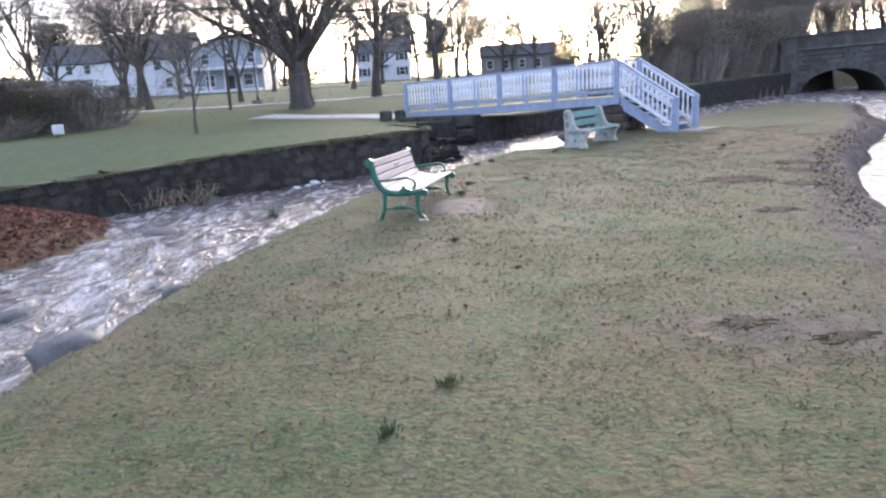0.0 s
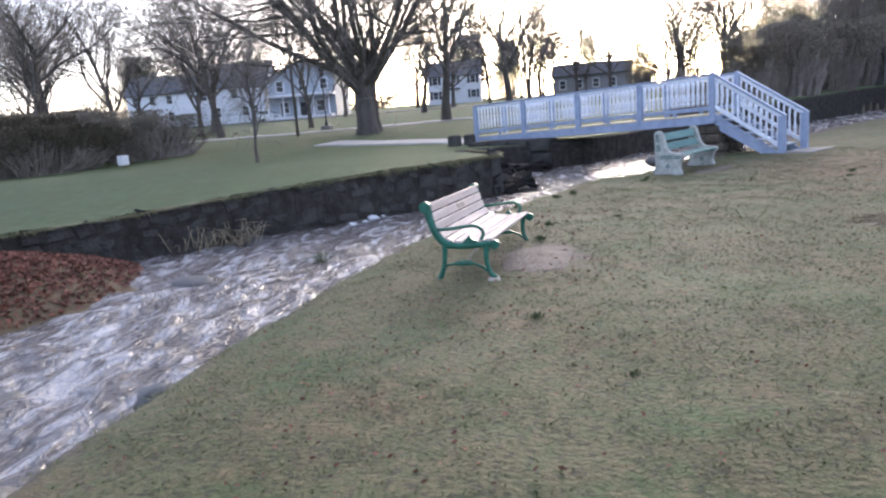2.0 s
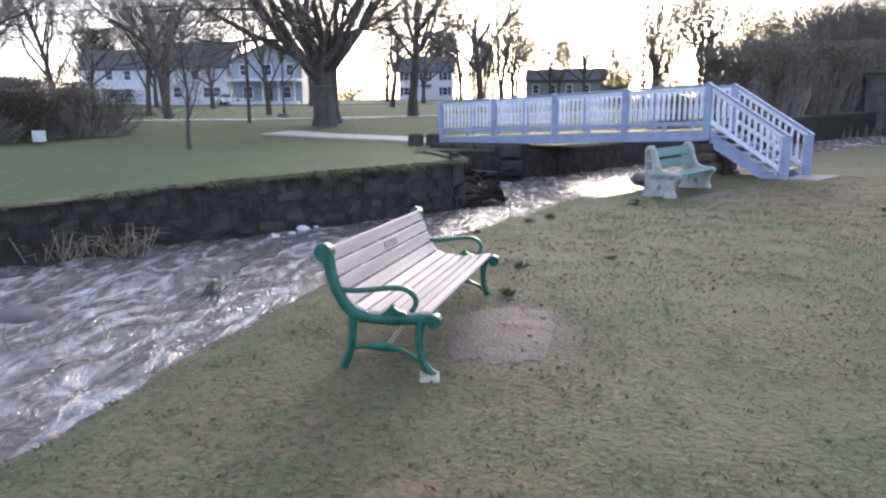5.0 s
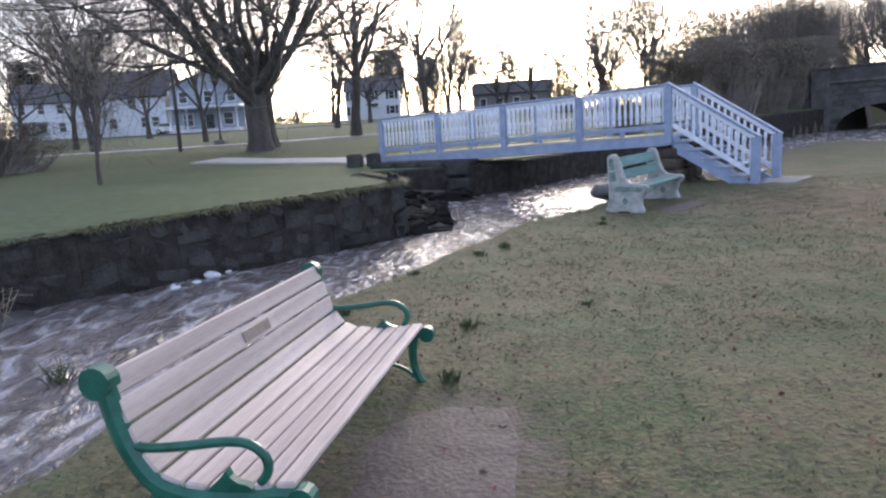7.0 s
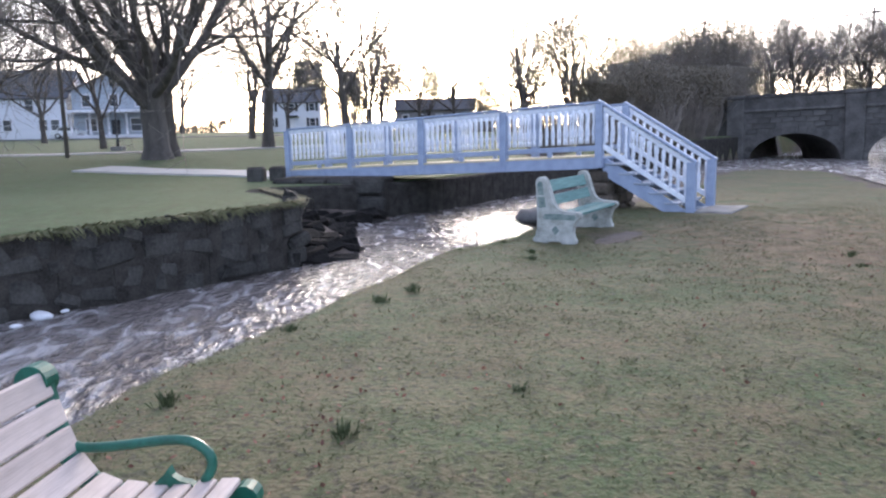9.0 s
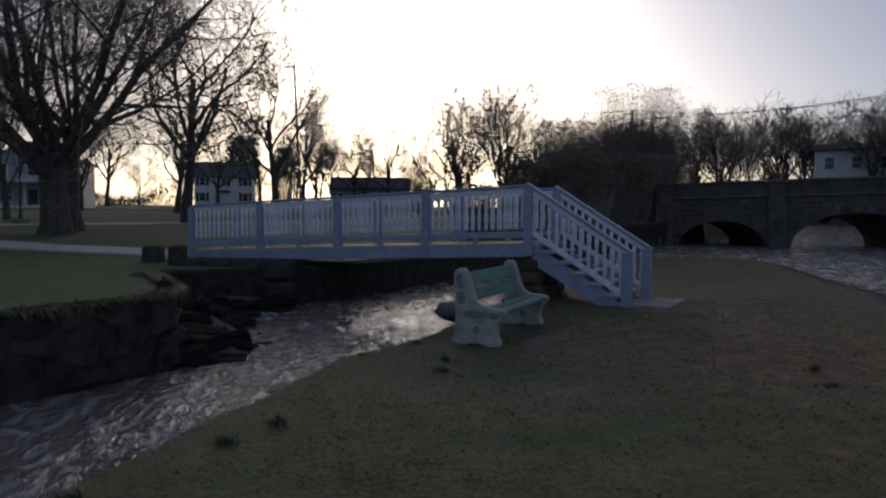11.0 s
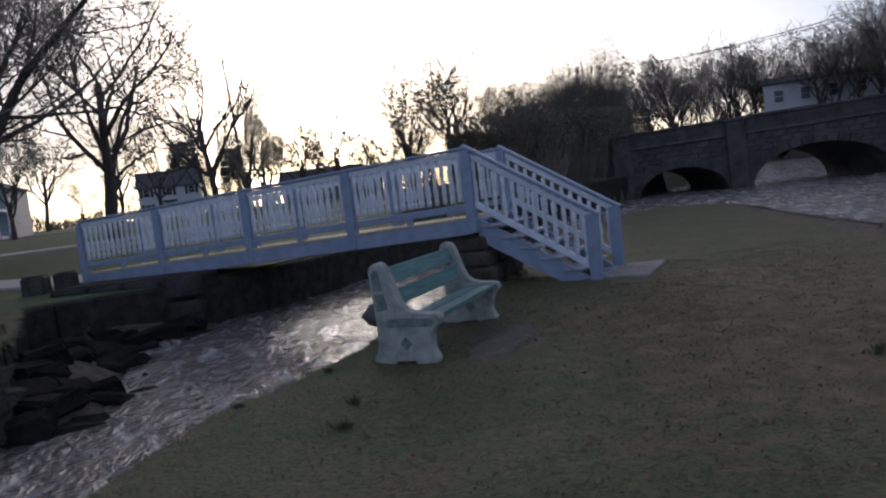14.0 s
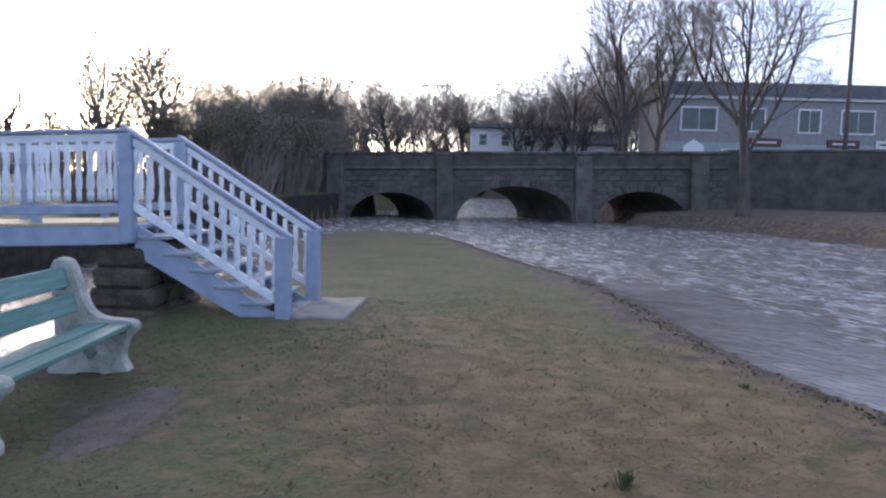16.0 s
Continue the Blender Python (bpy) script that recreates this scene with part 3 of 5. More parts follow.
def footbridge():
    fb = thing("footbridge", at(FB0.x, FB0.y, 0, 0, 0, FB_ANG), "pale blue and white wooden footbridge with turned balusters", "footbridge")
    slope = RISE / BAY
    L = 4 * BAY
    bal, sbal = baluster_mesh(0.66, "baluster"), baluster_mesh(0.62, "stair_baluster")
    tilt = Matrix.Rotation(-math.atan(slope), 4, 'Y')
    plank = B().box(0.135, WIDE + 0.12, 0.035, b=0.005).mesh("deck_plank", DECK)
    for side, y in (("near", 0.0), ("far", WIDE)):
        for k in range(5):
            x, top = k * BAY, TOP0 + RISE * k
            part("post", B().box(0.15, 0.15, 1.22, at(x, y, top - 0.61), 0.01), PAINT_BLUE, fb)
        for k in range(4):
            x0, zc = k * BAY, TOP0 + RISE * (k + 0.5)
            part("handrail", B().box(BAY + 0.02, 0.13, 0.045, Matrix.Translation((x0 + BAY / 2, y, zc + 0.03)) @ tilt, 0.012), PAINT_BLUE, fb)
            part("top_rail", B().box(BAY - 0.12, 0.05, 0.09, Matrix.Translation((x0 + BAY / 2, y, zc - 0.045)) @ tilt), PAINT_WHITE, fb)
            part("bottom_rail", B().box(BAY - 0.12, 0.05, 0.1, Matrix.Translation((x0 + BAY / 2, y, zc - 0.84)) @ tilt), PAINT_BLUE, fb)
            part("fascia", B().box(BAY + 0.0, 0.05, 0.22, Matrix.Translation((x0 + BAY / 2, y - 0.03 if y == 0 else y + 0.03, zc - 1.13)) @ tilt), PAINT_BLUE, fb)
            part("rail_block", B().box(0.1, 0.06, 0.1, Matrix.Translation((x0 + BAY / 2, y, zc - 0.94)) @ tilt), PAINT_BLUE, fb)
            for j in range(14):
                xx = x0 + 0.06 + (BAY - 0.12) * (j + 0.5) / 14
                part("baluster", bal, None, fb, m=at(xx, y, TOP0 + RISE * xx / BAY - 0.79 + 0.045))
    for j in range(60):
        xx = (j + 0.5) * L / 60
        part("deck_plank", plank, None, fb, m=Matrix.Translation((xx, WIDE / 2, TOP0 + slope * xx - 1.0)) @ tilt)
    for y in (0.35, WIDE / 2, WIDE - 0.35):
        part("beam", B().box(L, 0.1, 0.22, Matrix.Translation((L / 2, y, TOP0 + 2 * RISE - 1.14)) @ tilt), PAINT_BLUE, fb)
    # stairs
    run, foot_top, foot_z = 1.767, 0.747, -0.213
    dz = (TOP0 + 4 * RISE - foot_top)
    ang = math.atan2(dz, run)
    ln = math.hypot(run, dz)
    down = Matrix.Rotation(ang, 4, 'Y')
    mid = (L + run / 2, (TOP0 + 4 * RISE + foot_top) / 2)
    for y in (0.0, WIDE):
        part("foot_post", B().box(0.16, 0.16, foot_top - foot_z + 0.06, at(L + run, y, (foot_top + foot_z) / 2 - 0.03), 0.01), PAINT_BLUE, fb)
        part("stair_handrail", B().box(ln + 0.16, 0.13, 0.05, Matrix.Translation((mid[0] + 0.03, y, mid[1] + 0.03)) @ down, 0.012), PAINT_BLUE, fb)
        part("stair_top_rail", B().box(ln - 0.1, 0.05, 0.08, Matrix.Translation((mid[0], y, mid[1] - 0.05)) @ down), PAINT_WHITE, fb)
        part("stair_bottom_rail", B().box(ln - 0.1, 0.06, 0.09, Matrix.Translation((mid[0], y, mid[1] - 0.76)) @ down), PAINT_WHITE, fb)
        yy = y + (0.08 if y == 0 else -0.08)
        prof = [(0.0, 0.0), (run + 0.02, -dz), (run + 0.02, -dz - 0.14), (run - 0.2, -dz - 0.14), (0, -0.36)]
        part("stringer", B().prism([(a, c) for a, c in prof][::-1], 0.05, at(L + 0.05, yy, TOP0 + 4 * RISE - 1.0)), PAINT_BLUE, fb)
        for j in range(12):
            xx = run * (j + 0.7) / 12.4
            part("stair_baluster", sbal, None, fb, m=at(L + xx, y, TOP0 + 4 * RISE - dz * xx / run - 0.73))
    for k in range(6):
        zt = TOP0 + 4 * RISE - 1.0 - (k + 1) * (dz - 0.03) / 6
        xx = L + 0.02 + (k + 0.6) * run / 6
        part("tread", B().box(run / 6 + 0.05, WIDE - 0.06, 0.04, at(xx + 0.06, WIDE / 2, zt + 0.02), 0.008), TREAD, fb)
    part("landing_board", B().box(0.3, WIDE + 0.1, 0.06, at(L - 0.06, WIDE / 2, TOP0 + 4 * RISE - 1.04)), PAINT_BLUE, fb)
    pr = random.Random(14)
    for k in range(5):
        w = 0.86 - 0.07 * k
        for j in range(3):
            blk = B().box(w, (WIDE - 0.05) / 3, 0.25, b=0.05)
            blk.v = [tuple(c * (1 + pr.uniform(-0.09, 0.09)) for c in p) for p in blk.v]
            part("pier_stone", blk.mesh("pier_stone", PIER), None, fb, "rough brown stone of the pier under the stair head", m=at(L - 0.12 + pr.uniform(-0.03, 0.03), (j + 0.5) * WIDE / 3, -0.5 + 0.24 * k))


footbridge()


def rough_slab(name, cx, cy, rx, ry, ang, material, label, cat, h=0.03, n=28, wob=0.1, square=2.0, seed=1):
    rnd = random.Random(seed)
    b = B()
    ring = []
    for k in range(n):
        w = 2 * math.pi * k / n
        c, s = math.cos(w), math.sin(w)
        r = (abs(c) ** square + abs(s) ** square) ** (-1 / square) * (1 + rnd.uniform(-wob, wob))
        ring.append((rx * r * c, ry * r * s))
    m = rotz(radians(ang))
    fr = ((1.03, -0.04), (1.0, h * 0.5), (0.96, h), (0.75, h + 0.002), (0.5, h + 0.003), (0.25, h + 0.003), (0.02, h + 0.003))
    P = np.array([(m @ Vector((x * f, y * f, 0)))[:2] for f, _ in fr for x, y in ring])
    Z = land(cx + P[:, 0], cy + P[:, 1])[0] + np.repeat([dz for _, dz in fr], n)
    vs = [(p[0], p[1], z) for p, z in zip(P, Z)]
    fs = [(i * n + k, i * n + (k + 1) % n, (i + 1) * n + (k + 1) % n, (i + 1) * n + k) for i in range(len(fr) - 1) for k in range(n)]
    fs.append(tuple((len(fr) - 1) * n + k for k in range(n)))
    b.add(vs, fs)
    ob = new(name, b.mesh(name, material, False))
    ob.location = (cx, cy, 0)
    return tagged(ob, label, cat)


rough_slab("concrete_pad", 6.82, 21.2, 0.34, 0.85, FB_ANG, SLABC, "square damp concrete pad at the foot of the footbridge stairs", "concrete pad", 0.03, 32, 0.01, 14)
rough_slab("bare_soil_patch", 0.44, 9.0, 0.32, 0.6, -8, DIRT, "trodden patch of bare damp soil in front of the slatted bench", "bare ground", 0.006, 36, 0.09, 3.0, 4)
rough_slab("bare_soil_patch", 3.9, 18.05, 0.26, 0.75, -32, DIRT, "worn strip of bare soil in front of the concrete bench", "bare ground", 0.006, 30, 0.12, 2.4, 7)

for k, (cx, cy, rx, ry, ang) in enumerate(((4.3, 10.3, 0.5, 0.42, 20), (5.9, 12.2, 0.38, 0.4, 35), (5.0, 9.75, 0.3, 0.3, 10), (3.9, 7.85, 0.24, 0.2, 0), (2.3, 4.1, 0.2, 0.13, 15), (2.75, 3.8, 0.22, 0.1, 30), (5.5, 11.2, 0.3, 0.3, 30))):
    rough_slab("earth_clod", cx, cy, rx * 0.85, ry * 0.8, ang, MUD, "ragged dark clod of torn muddy turf near the bank", "earth clod", 0.004, 60, 0.42, 2.0, 40 + k)

# ---- slatted bench ----


def ribbon(pts, deep, wide, x):
    """A cast bar that follows a line of (y, z) points; deep: its depth at each point, wide: its width across."""
    n = len(pts)
    deep = [deep] * n if isinstance(deep, (int, float)) else deep
    vs, fs = [], []
    for i, (y, z) in enumerate(pts):
        (y0, z0), (y1, z1) = pts[max(i - 1, 0)], pts[min(i + 1, n - 1)]
        d = math.hypot(y1 - y0, z1 - z0)
        ny, nz = -(z1 - z0) / d, (y1 - y0) / d
        h, w, c = deep[i] / 2, wide / 2, 0.3
        for sx, sn in ((-1, -c), (-1, c), (-c, 1), (c, 1), (1, c), (1, -c), (c, -1), (-c, -1)):
            vs.append((x + sx * w, y + ny * sn * h, z + nz * sn * h))
    for i in range(n - 1):
        fs += [(i * 8 + k, i * 8 + (k + 1) % 8, (i + 1) * 8 + (k + 1) % 8, (i + 1) * 8 + k) for k in range(8)]
    fs += [tuple(range(7, -1, -1)), tuple((n - 1) * 8 + k for k in range(8))]
    return B().add(vs, fs)


def bow(pts, per=6):
    """A smooth line through (y, z) points."""
    q = [pts[0]] + list(pts) + [pts[-1]]
    res = []
    for i in range(len(pts) - 1):
        p0, p1, p2, p3 = (Vector(v) for v in q[i:i + 4])
        for k in range(per):
            t = k / per
            res.append(tuple(0.5 * (2 * p1 + (p2 - p0) * t + (2 * p0 - 5 * p1 + 4 * p2 - p3) * t * t + (3 * p1 - p0 - 3 * p2 + p3) * t ** 3)))
    return res + [tuple(pts[-1])]


def slatted_bench():
    be = thing("park_bench", at(0.082, 8.165, -0.005, 0, 1.45, 82.6), "park bench with pinkish grey slats and dark green cast iron ends", "bench")
    Ln = 1.86
    # the line on which the slats lie, from the top of the back to the lip of the seat
    line = bow([(0.612, 0.7), (0.582, 0.61), (0.55, 0.51), (0.515, 0.43), (0.455, 0.365), (0.37, 0.34), (0.26, 0.335), (0.15, 0.342), (0.06, 0.352), (0.015, 0.35)])
    run = [0.0]
    for (y0, z0), (y1, z1) in zip(line[:-1], line[1:]):
        run.append(run[-1] + math.hypot(y1 - y0, z1 - z0))
    widths = [0.08, 0.08, 0.08, 0.08, 0.074, 0.07, 0.061, 0.061, 0.061, 0.061]
    gap = (run[-1] - sum(widths)) / len(widths)
    meshes = {w: B().box(Ln - 0.03, w, 0.024, b=0.006).mesh("slat", SLAT) for w in sorted(set(widths))}
    s0 = gap / 2
    for i, w in enumerate(widths):
        m = s0 + w / 2
        y, z = float(np.interp(m, run, [p[0] for p in line])), float(np.interp(m, run, [p[1] for p in line]))
        ya, za = float(np.interp(m - 0.02, run, [p[0] for p in line])), float(np.interp(m - 0.02, run, [p[1] for p in line]))
        ang = math.degrees(math.atan2(za - z, ya - y))
        part("back_slat" if i < 5 else "seat_slat", meshes[w], None, be, m=at(Ln / 2 - 0.025, y, z, ang, 0, 0))
        if i == 1:
            k = radians(ang)
            part("plaque", B().box(0.25, 0.05, 0.006, at(Ln * 0.5, y - math.sin(k) * 0.0165, z + math.cos(k) * 0.0165, ang), 0.002), BRASS, be, "small dull metal memorial plaque")
        s0 += w + gap
    for x in (0.0, Ln - 0.05):
        under = [(y + 0.022, z - 0.012) if z > 0.45 else (y + 0.01, z - 0.03) for y, z in bow([(0.6, 0.685), (0.585, 0.62), (0.555, 0.51), (0.52, 0.43), (0.46, 0.365), (0.37, 0.335), (0.26, 0.33), (0.15, 0.338), (0.06, 0.35), (0.0, 0.345)], 4)]
        fr = part("end_frame", ribbon(under, [0.072 if i < 20 else 0.058 for i in range(len(under))], 0.052, x), IRON, be)
        part("scroll", B().tube([(x - 0.03, 0.632, 0.665), (x + 0.03, 0.632, 0.665)], 0.052, 18), IRON, fr)
        part("seat_scroll", B().tube([(x - 0.028, 0.0, 0.31), (x + 0.028, 0.0, 0.31)], 0.042, 14), IRON, fr)
        part("front_leg", ribbon(bow([(0.075, 0.31), (0.085, 0.22), (0.08, 0.13), (0.05, 0.05), (0.0, 0.0)], 3), [0.062, 0.056, 0.05, 0.046, 0.044, 0.042, 0.04, 0.04, 0.04, 0.042, 0.046, 0.05, 0.05], 0.045, x), IRON, be)
        part("back_leg", ribbon(bow([(0.47, 0.33), (0.475, 0.23), (0.49, 0.11), (0.54, -0.01)], 4), [0.06, 0.056, 0.052, 0.048, 0.044, 0.042, 0.042, 0.042, 0.042, 0.044, 0.046, 0.05, 0.05], 0.045, x), IRON, be)
        part("arm_rest", B().tube([(x, *p) for p in bow([(0.56, 0.485), (0.53, 0.46), (0.47, 0.455), (0.36, 0.466), (0.24, 0.482), (0.16, 0.478), (0.11, 0.44), (0.105, 0.395), (0.13, 0.355)], 3)], 0.0155, 8), IRON, be, smooth=True)
        part("arm_boss", B().prism([(0.14, 0.33), (0.17, 0.352), (0.2, 0.358), (0.225, 0.375), (0.235, 0.398), (0.25, 0.378), (0.28, 0.35), (0.3, 0.33)], 0.03, Matrix.Translation((x, 0, 0)) @ rotz(radians(90))), IRON, be)
        part("arched_stretcher", ribbon(bow([(0.485, 0.115), (0.42, 0.132), (0.34, 0.14), (0.27, 0.142), (0.2, 0.135), (0.12, 0.1), (0.085, 0.065)], 3), [0.02] * 5 + [0.036, 0.045, 0.048, 0.048, 0.048, 0.045, 0.036] + [0.02] * 7, 0.03, x), IRON, be)
    for s in (0.0, Ln - 0.05):
        for dy in (0.0, 0.018):
            part("tie_rod", B().tube([(s, 0.26 + dy, 0.15), (Ln / 2 - 0.02, 0.24 + dy, 0.31)], 0.005, 6), CHROME, be, "thin bare metal tie rod")
    part("foot_stone", B().box(0.17, 0.11, 0.03, at(-0.03, 0.02, -0.005, 0, 0, 15), 0.012), PALESTONE, be, "pale stone under the front foot")


slatted_bench()

# ---- concrete bench ----


def concrete_bench():
    be = thing("park_bench", at(2.655, 18.06, -0.235, 0, 0, 57.2) @ Matrix.Diagonal((1, 1.04, 1, 1)), "white concrete park bench with faded teal green boards", "bench")
    Ln, thick = 1.9, 0.125
    # outline of an end, front to the negative side
    out = bow([(-0.012, 0.86), (-0.035, 0.925), (-0.095, 0.948), (-0.155, 0.925), (-0.188, 0.85), (-0.222, 0.74), (-0.255, 0.63), (-0.3, 0.54), (-0.365, 0.487), (-0.46, 0.466), (-0.57, 0.46), (-0.635, 0.447), (-0.66, 0.412),
               (-0.645, 0.365), (-0.6, 0.325), (-0.565, 0.25), (-0.553, 0.15), (-0.575, 0.085), (-0.598, 0.04)], 3)
    out += [(-0.595, 0.0), (-0.4, 0.0), (-0.385, 0.022), (-0.2, 0.022), (-0.185, 0.0), (0.02, 0.0), (0.026, 0.045), (-0.008, 0.1), (-0.03, 0.2), (-0.034, 0.4), (-0.024, 0.62)]
    n = len(out)
    rnd = random.Random(12)
    for x in (thick / 2, Ln - thick / 2):
        chip = [1 + rnd.uniform(-0.008, 0.008) for _ in out]
        vs = []
        for xo, sc in ((-0.5, 0.965), (-0.37, 1.0), (0.37, 1.0), (0.5, 0.965)):
            for (y, z), c in zip(out, chip):
                vs.append((x + xo * thick, -0.3 + (y + 0.3) * sc * c, max(0.0, 0.42 + (z - 0.42) * sc * c) if z > 0.001 else 0.0))
        fs = [(i * n + k, (i + 1) * n + k, (i + 1) * n + (k + 1) % n, i * n + (k + 1) % n) for i in range(3) for k in range(n)]
        fs += [tuple(range(n)), tuple(3 * n + k for k in range(n - 1, -1, -1))]
        en = part("end_support", B().add(vs, fs), CONC, be, "chipped white concrete end with green painted panels")
        for sx in (-1, 1):
            side = Matrix.Translation((x + sx * (thick / 2 + 0.001), 0, 0)) @ rotz(radians(90))
            part("diamond", B().prism([(-0.365, 0.195), (-0.31, 0.13), (-0.255, 0.195), (-0.31, 0.26)], 0.012, side), GREENP, en, "dark green diamond")
            part("arm_panel", B().prism([(-0.575, 0.345), (-0.14, 0.345), (-0.13, 0.385), (-0.16, 0.42), (-0.3, 0.43), (-0.58, 0.415), (-0.6, 0.385)], 0.01, side), GREENP, en)
            part("back_panel", B().prism([(-0.17, 0.52), (-0.06, 0.5), (-0.055, 0.66), (-0.145, 0.66)], 0.01, side), GREENP, en)
            part("back_panel", B().prism([(-0.138, 0.69), (-0.052, 0.69), (-0.045, 0.85), (-0.075, 0.885), (-0.115, 0.87)], 0.01, side), GREENP, en)
    for z, y, w in ((0.8, -0.125, 0.165), (0.6, -0.19, 0.155)):
        part("back_board", B().box(Ln - 0.2, w, 0.04, at(Ln / 2, y, z, 73, 0, 0), 0.006), BOARD, be)
    for y in (-0.37, -0.545):
        part("seat_board", B().box(Ln - 0.2, 0.16, 0.04, at(Ln / 2, y, 0.415, -2, 0, 0), 0.006), BOARD, be)


concrete_bench()

# ---- retaining wall of the far bank ----


def along(line, step):
    """Points, headings and lengths walked along a line."""
    s0, res = 0.0, []
    for (ax, ay), (bx, by) in zip(line[:-1], line[1:]):
        d = math.hypot(bx - ax, by - ay)
        while s0 < d:
            res.append((ax + (bx - ax) * s0 / d, ay + (by - ay) * s0 / d, math.atan2(by - ay, bx - ax)))
            s0 += step
        s0 -= d
    return res


def retaining_wall():
    core = B()
    fine = [q[:2] for q in along(WALL, 0.6)] + [WALL[-1]]
    for (ax, ay), (bx, by) in zip(fine[:-1], fine[1:]):
        d = math.hypot(bx - ax, by - ay)
        h = float(park_z((ax + bx) / 2, (ay + by) / 2)) - 0.02
        core.box(d + 0.06, 0.42, h + 1.2, Matrix.Translation(((ax + bx) / 2, (ay + by) / 2, (h - 1.2) / 2)) @ rotz(math.atan2(by - ay, bx - ax)) @ Matrix.Translation((0, 0.24, 0)), 0.04)
    wall = new("retaining_wall", core.mesh("retaining_wall", STONEW))
    tagged(wall, "dark damp fieldstone wall holding the far stream bank", "wall", kind="structure")
    return wall


def stone_mesh(rnd, w, d, h, material, name, jit=0.09):
    """A rough block with uneven corners."""
    b = B()
    b.box(w, d, h, b=min(w, d, h) * 0.2)
    b.v = [tuple(c * (1 + rnd.uniform(-jit, jit)) for c in p) for p in b.v]
    return b.mesh(name, material)


WALL_OB = retaining_wall()


def stone_bridge():
    """The arched granite road bridge; its own x runs along the road."""
    m = Matrix.Translation((BRO[0], BRO[1], 0)) @ rotz(math.atan2(BRR[1], BRR[0])) @ Matrix.Rotation(radians(-1.4), 4, 'Y')
    br = thing("stone_bridge", m, "weathered grey granite road bridge with three round arches over the river", "bridge")
    top, base = 2.55, -1.3
    arches = [(-3.1, 5.0, 1.6), (4.1, 6.8, 1.95), (11.5, 5.2, 1.65)]
    x0, x1 = -7.5, 16.5
    pts = [(x0, base)]
    for cx, w, h in arches:
        pts.append((cx - w / 2, base))
        pts.append((cx - w / 2, WATER_Z))
        for k in range(1, 16):
            a = math.pi * (1 - k / 16)
            pts.append((cx + w / 2 * math.cos(a), WATER_Z + h * math.sin(a)))
        pts.append((cx + w / 2, WATER_Z))
        pts.append((cx + w / 2, base))
    pts += [(x1, base), (x1, top), (x0, top)]
    wl = B().prism(pts, 7.0, at(0, 3.6, 0))
    wl.v = [(x - (2.6 if y > 1 and x0 < x < x1 else 0), y, z) for x, y, z in wl.v]
    part("arched_wall", wl, GRANITE, br)
    for y, nm in ((0.12, "parapet"), (7.1, "parapet")):
        part(nm, B().box(x1 - x0, 0.4, 0.75, at((x0 + x1) / 2, y + 0.05, top + 0.37), 0.03), GRANITE, br)
    for k in range(14):
        xx = x0 + (k + 0.5) * (x1 - x0) / 14
        part("coping_stone", B().box((x1 - x0) / 14 - 0.02, 0.56, 0.17, at(xx, 0.17, top + 0.83), 0.03), GRANITE, br)
    part("string_course", B().box(x1 - x0, 0.2, 0.16, at((x0 + x1) / 2, 0.05, top - 0.02), 0.03), GRANITE, br)
    for xx in (-6.4, 0.0, 8.1, 14.8):
        part("pilaster", B().box(1.0, 0.5, top - base + 0.7, at(xx, 0.05, (top + base) / 2 + 0.35), 0.05), GRANITE, br)
        part("pilaster_cap", B().box(1.14, 0.66, 0.16, at(xx, 0.05, top + 0.78), 0.03), GRANITE, br)
    for cx, w, h in arches:
        n = 19
        for k in range(n):
            a0, a1 = math.pi * k / n + 0.008, math.pi * (k + 1) / n - 0.008
            q = [(cx + (w / 2 + e) * math.cos(a), WATER_Z + (h + e) * math.sin(a)) for e, a in ((0.0, a0), (0.42, a0), (0.42, a1), (0.0, a1))]
            part("arch_stone", B().prism(q[::-1], 0.16, at(0, 0.05, 0)), GRANITE, br)
    rnd = random.Random(5)
    blk = [stone_mesh(rnd, 0.62, 0.1, 0.3, GRANITE, "block") for _ in range(5)]
    for row in range(9):
        z = -0.35 + row * 0.325
        for k in range(36):
            xx = x0 + 0.4 + k * 0.665 + (row % 2) * 0.33
            hit = any(((xx - cx) / (w / 2 + 0.75)) ** 2 + ((z - WATER_Z) / (h + 0.62)) ** 2 < 1 for cx, w, h in arches) or any(abs(xx - p) < 0.8 for p in (-6.4, 0, 8.1, 14.8)) or xx > x1 - 0.3
            if not hit and z < top - 0.25:
                part("block", blk[(k * 3 + row * 2) % 5], None, br, m=at(xx, 0.09 + rnd.uniform(-0.015, 0.02), z))
    # the wall that carries the road on
    ew = new("embankment_wall", B().box(16, 0.6, 4.9, at(8, 0, 2.45 - 1.2), 0.05).mesh("embankment_wall", GRANITE))
    ew.matrix_basis = m @ at(16.4, 0.4, -0.25)
    tagged(ew, "long dark stone wall beside the road bridge", "wall", kind="structure")
    part("coping", B().box(16, 0.7, 0.15, at(8, 0, 3.76), 0.03), GRANITE, ew)
    ew2 = new("embankment_wall", B().box(9, 0.6, 3.9, at(-4.5, 0, 0.6), 0.05).mesh("embankment_wall", GRANITE))
    ew2.matrix_basis = m @ at(-7.4, 0.4, 0)
    tagged(ew2, "low dark stone wall beside the road bridge", "wall", kind="structure")


stone_bridge()

# ---- trees ----


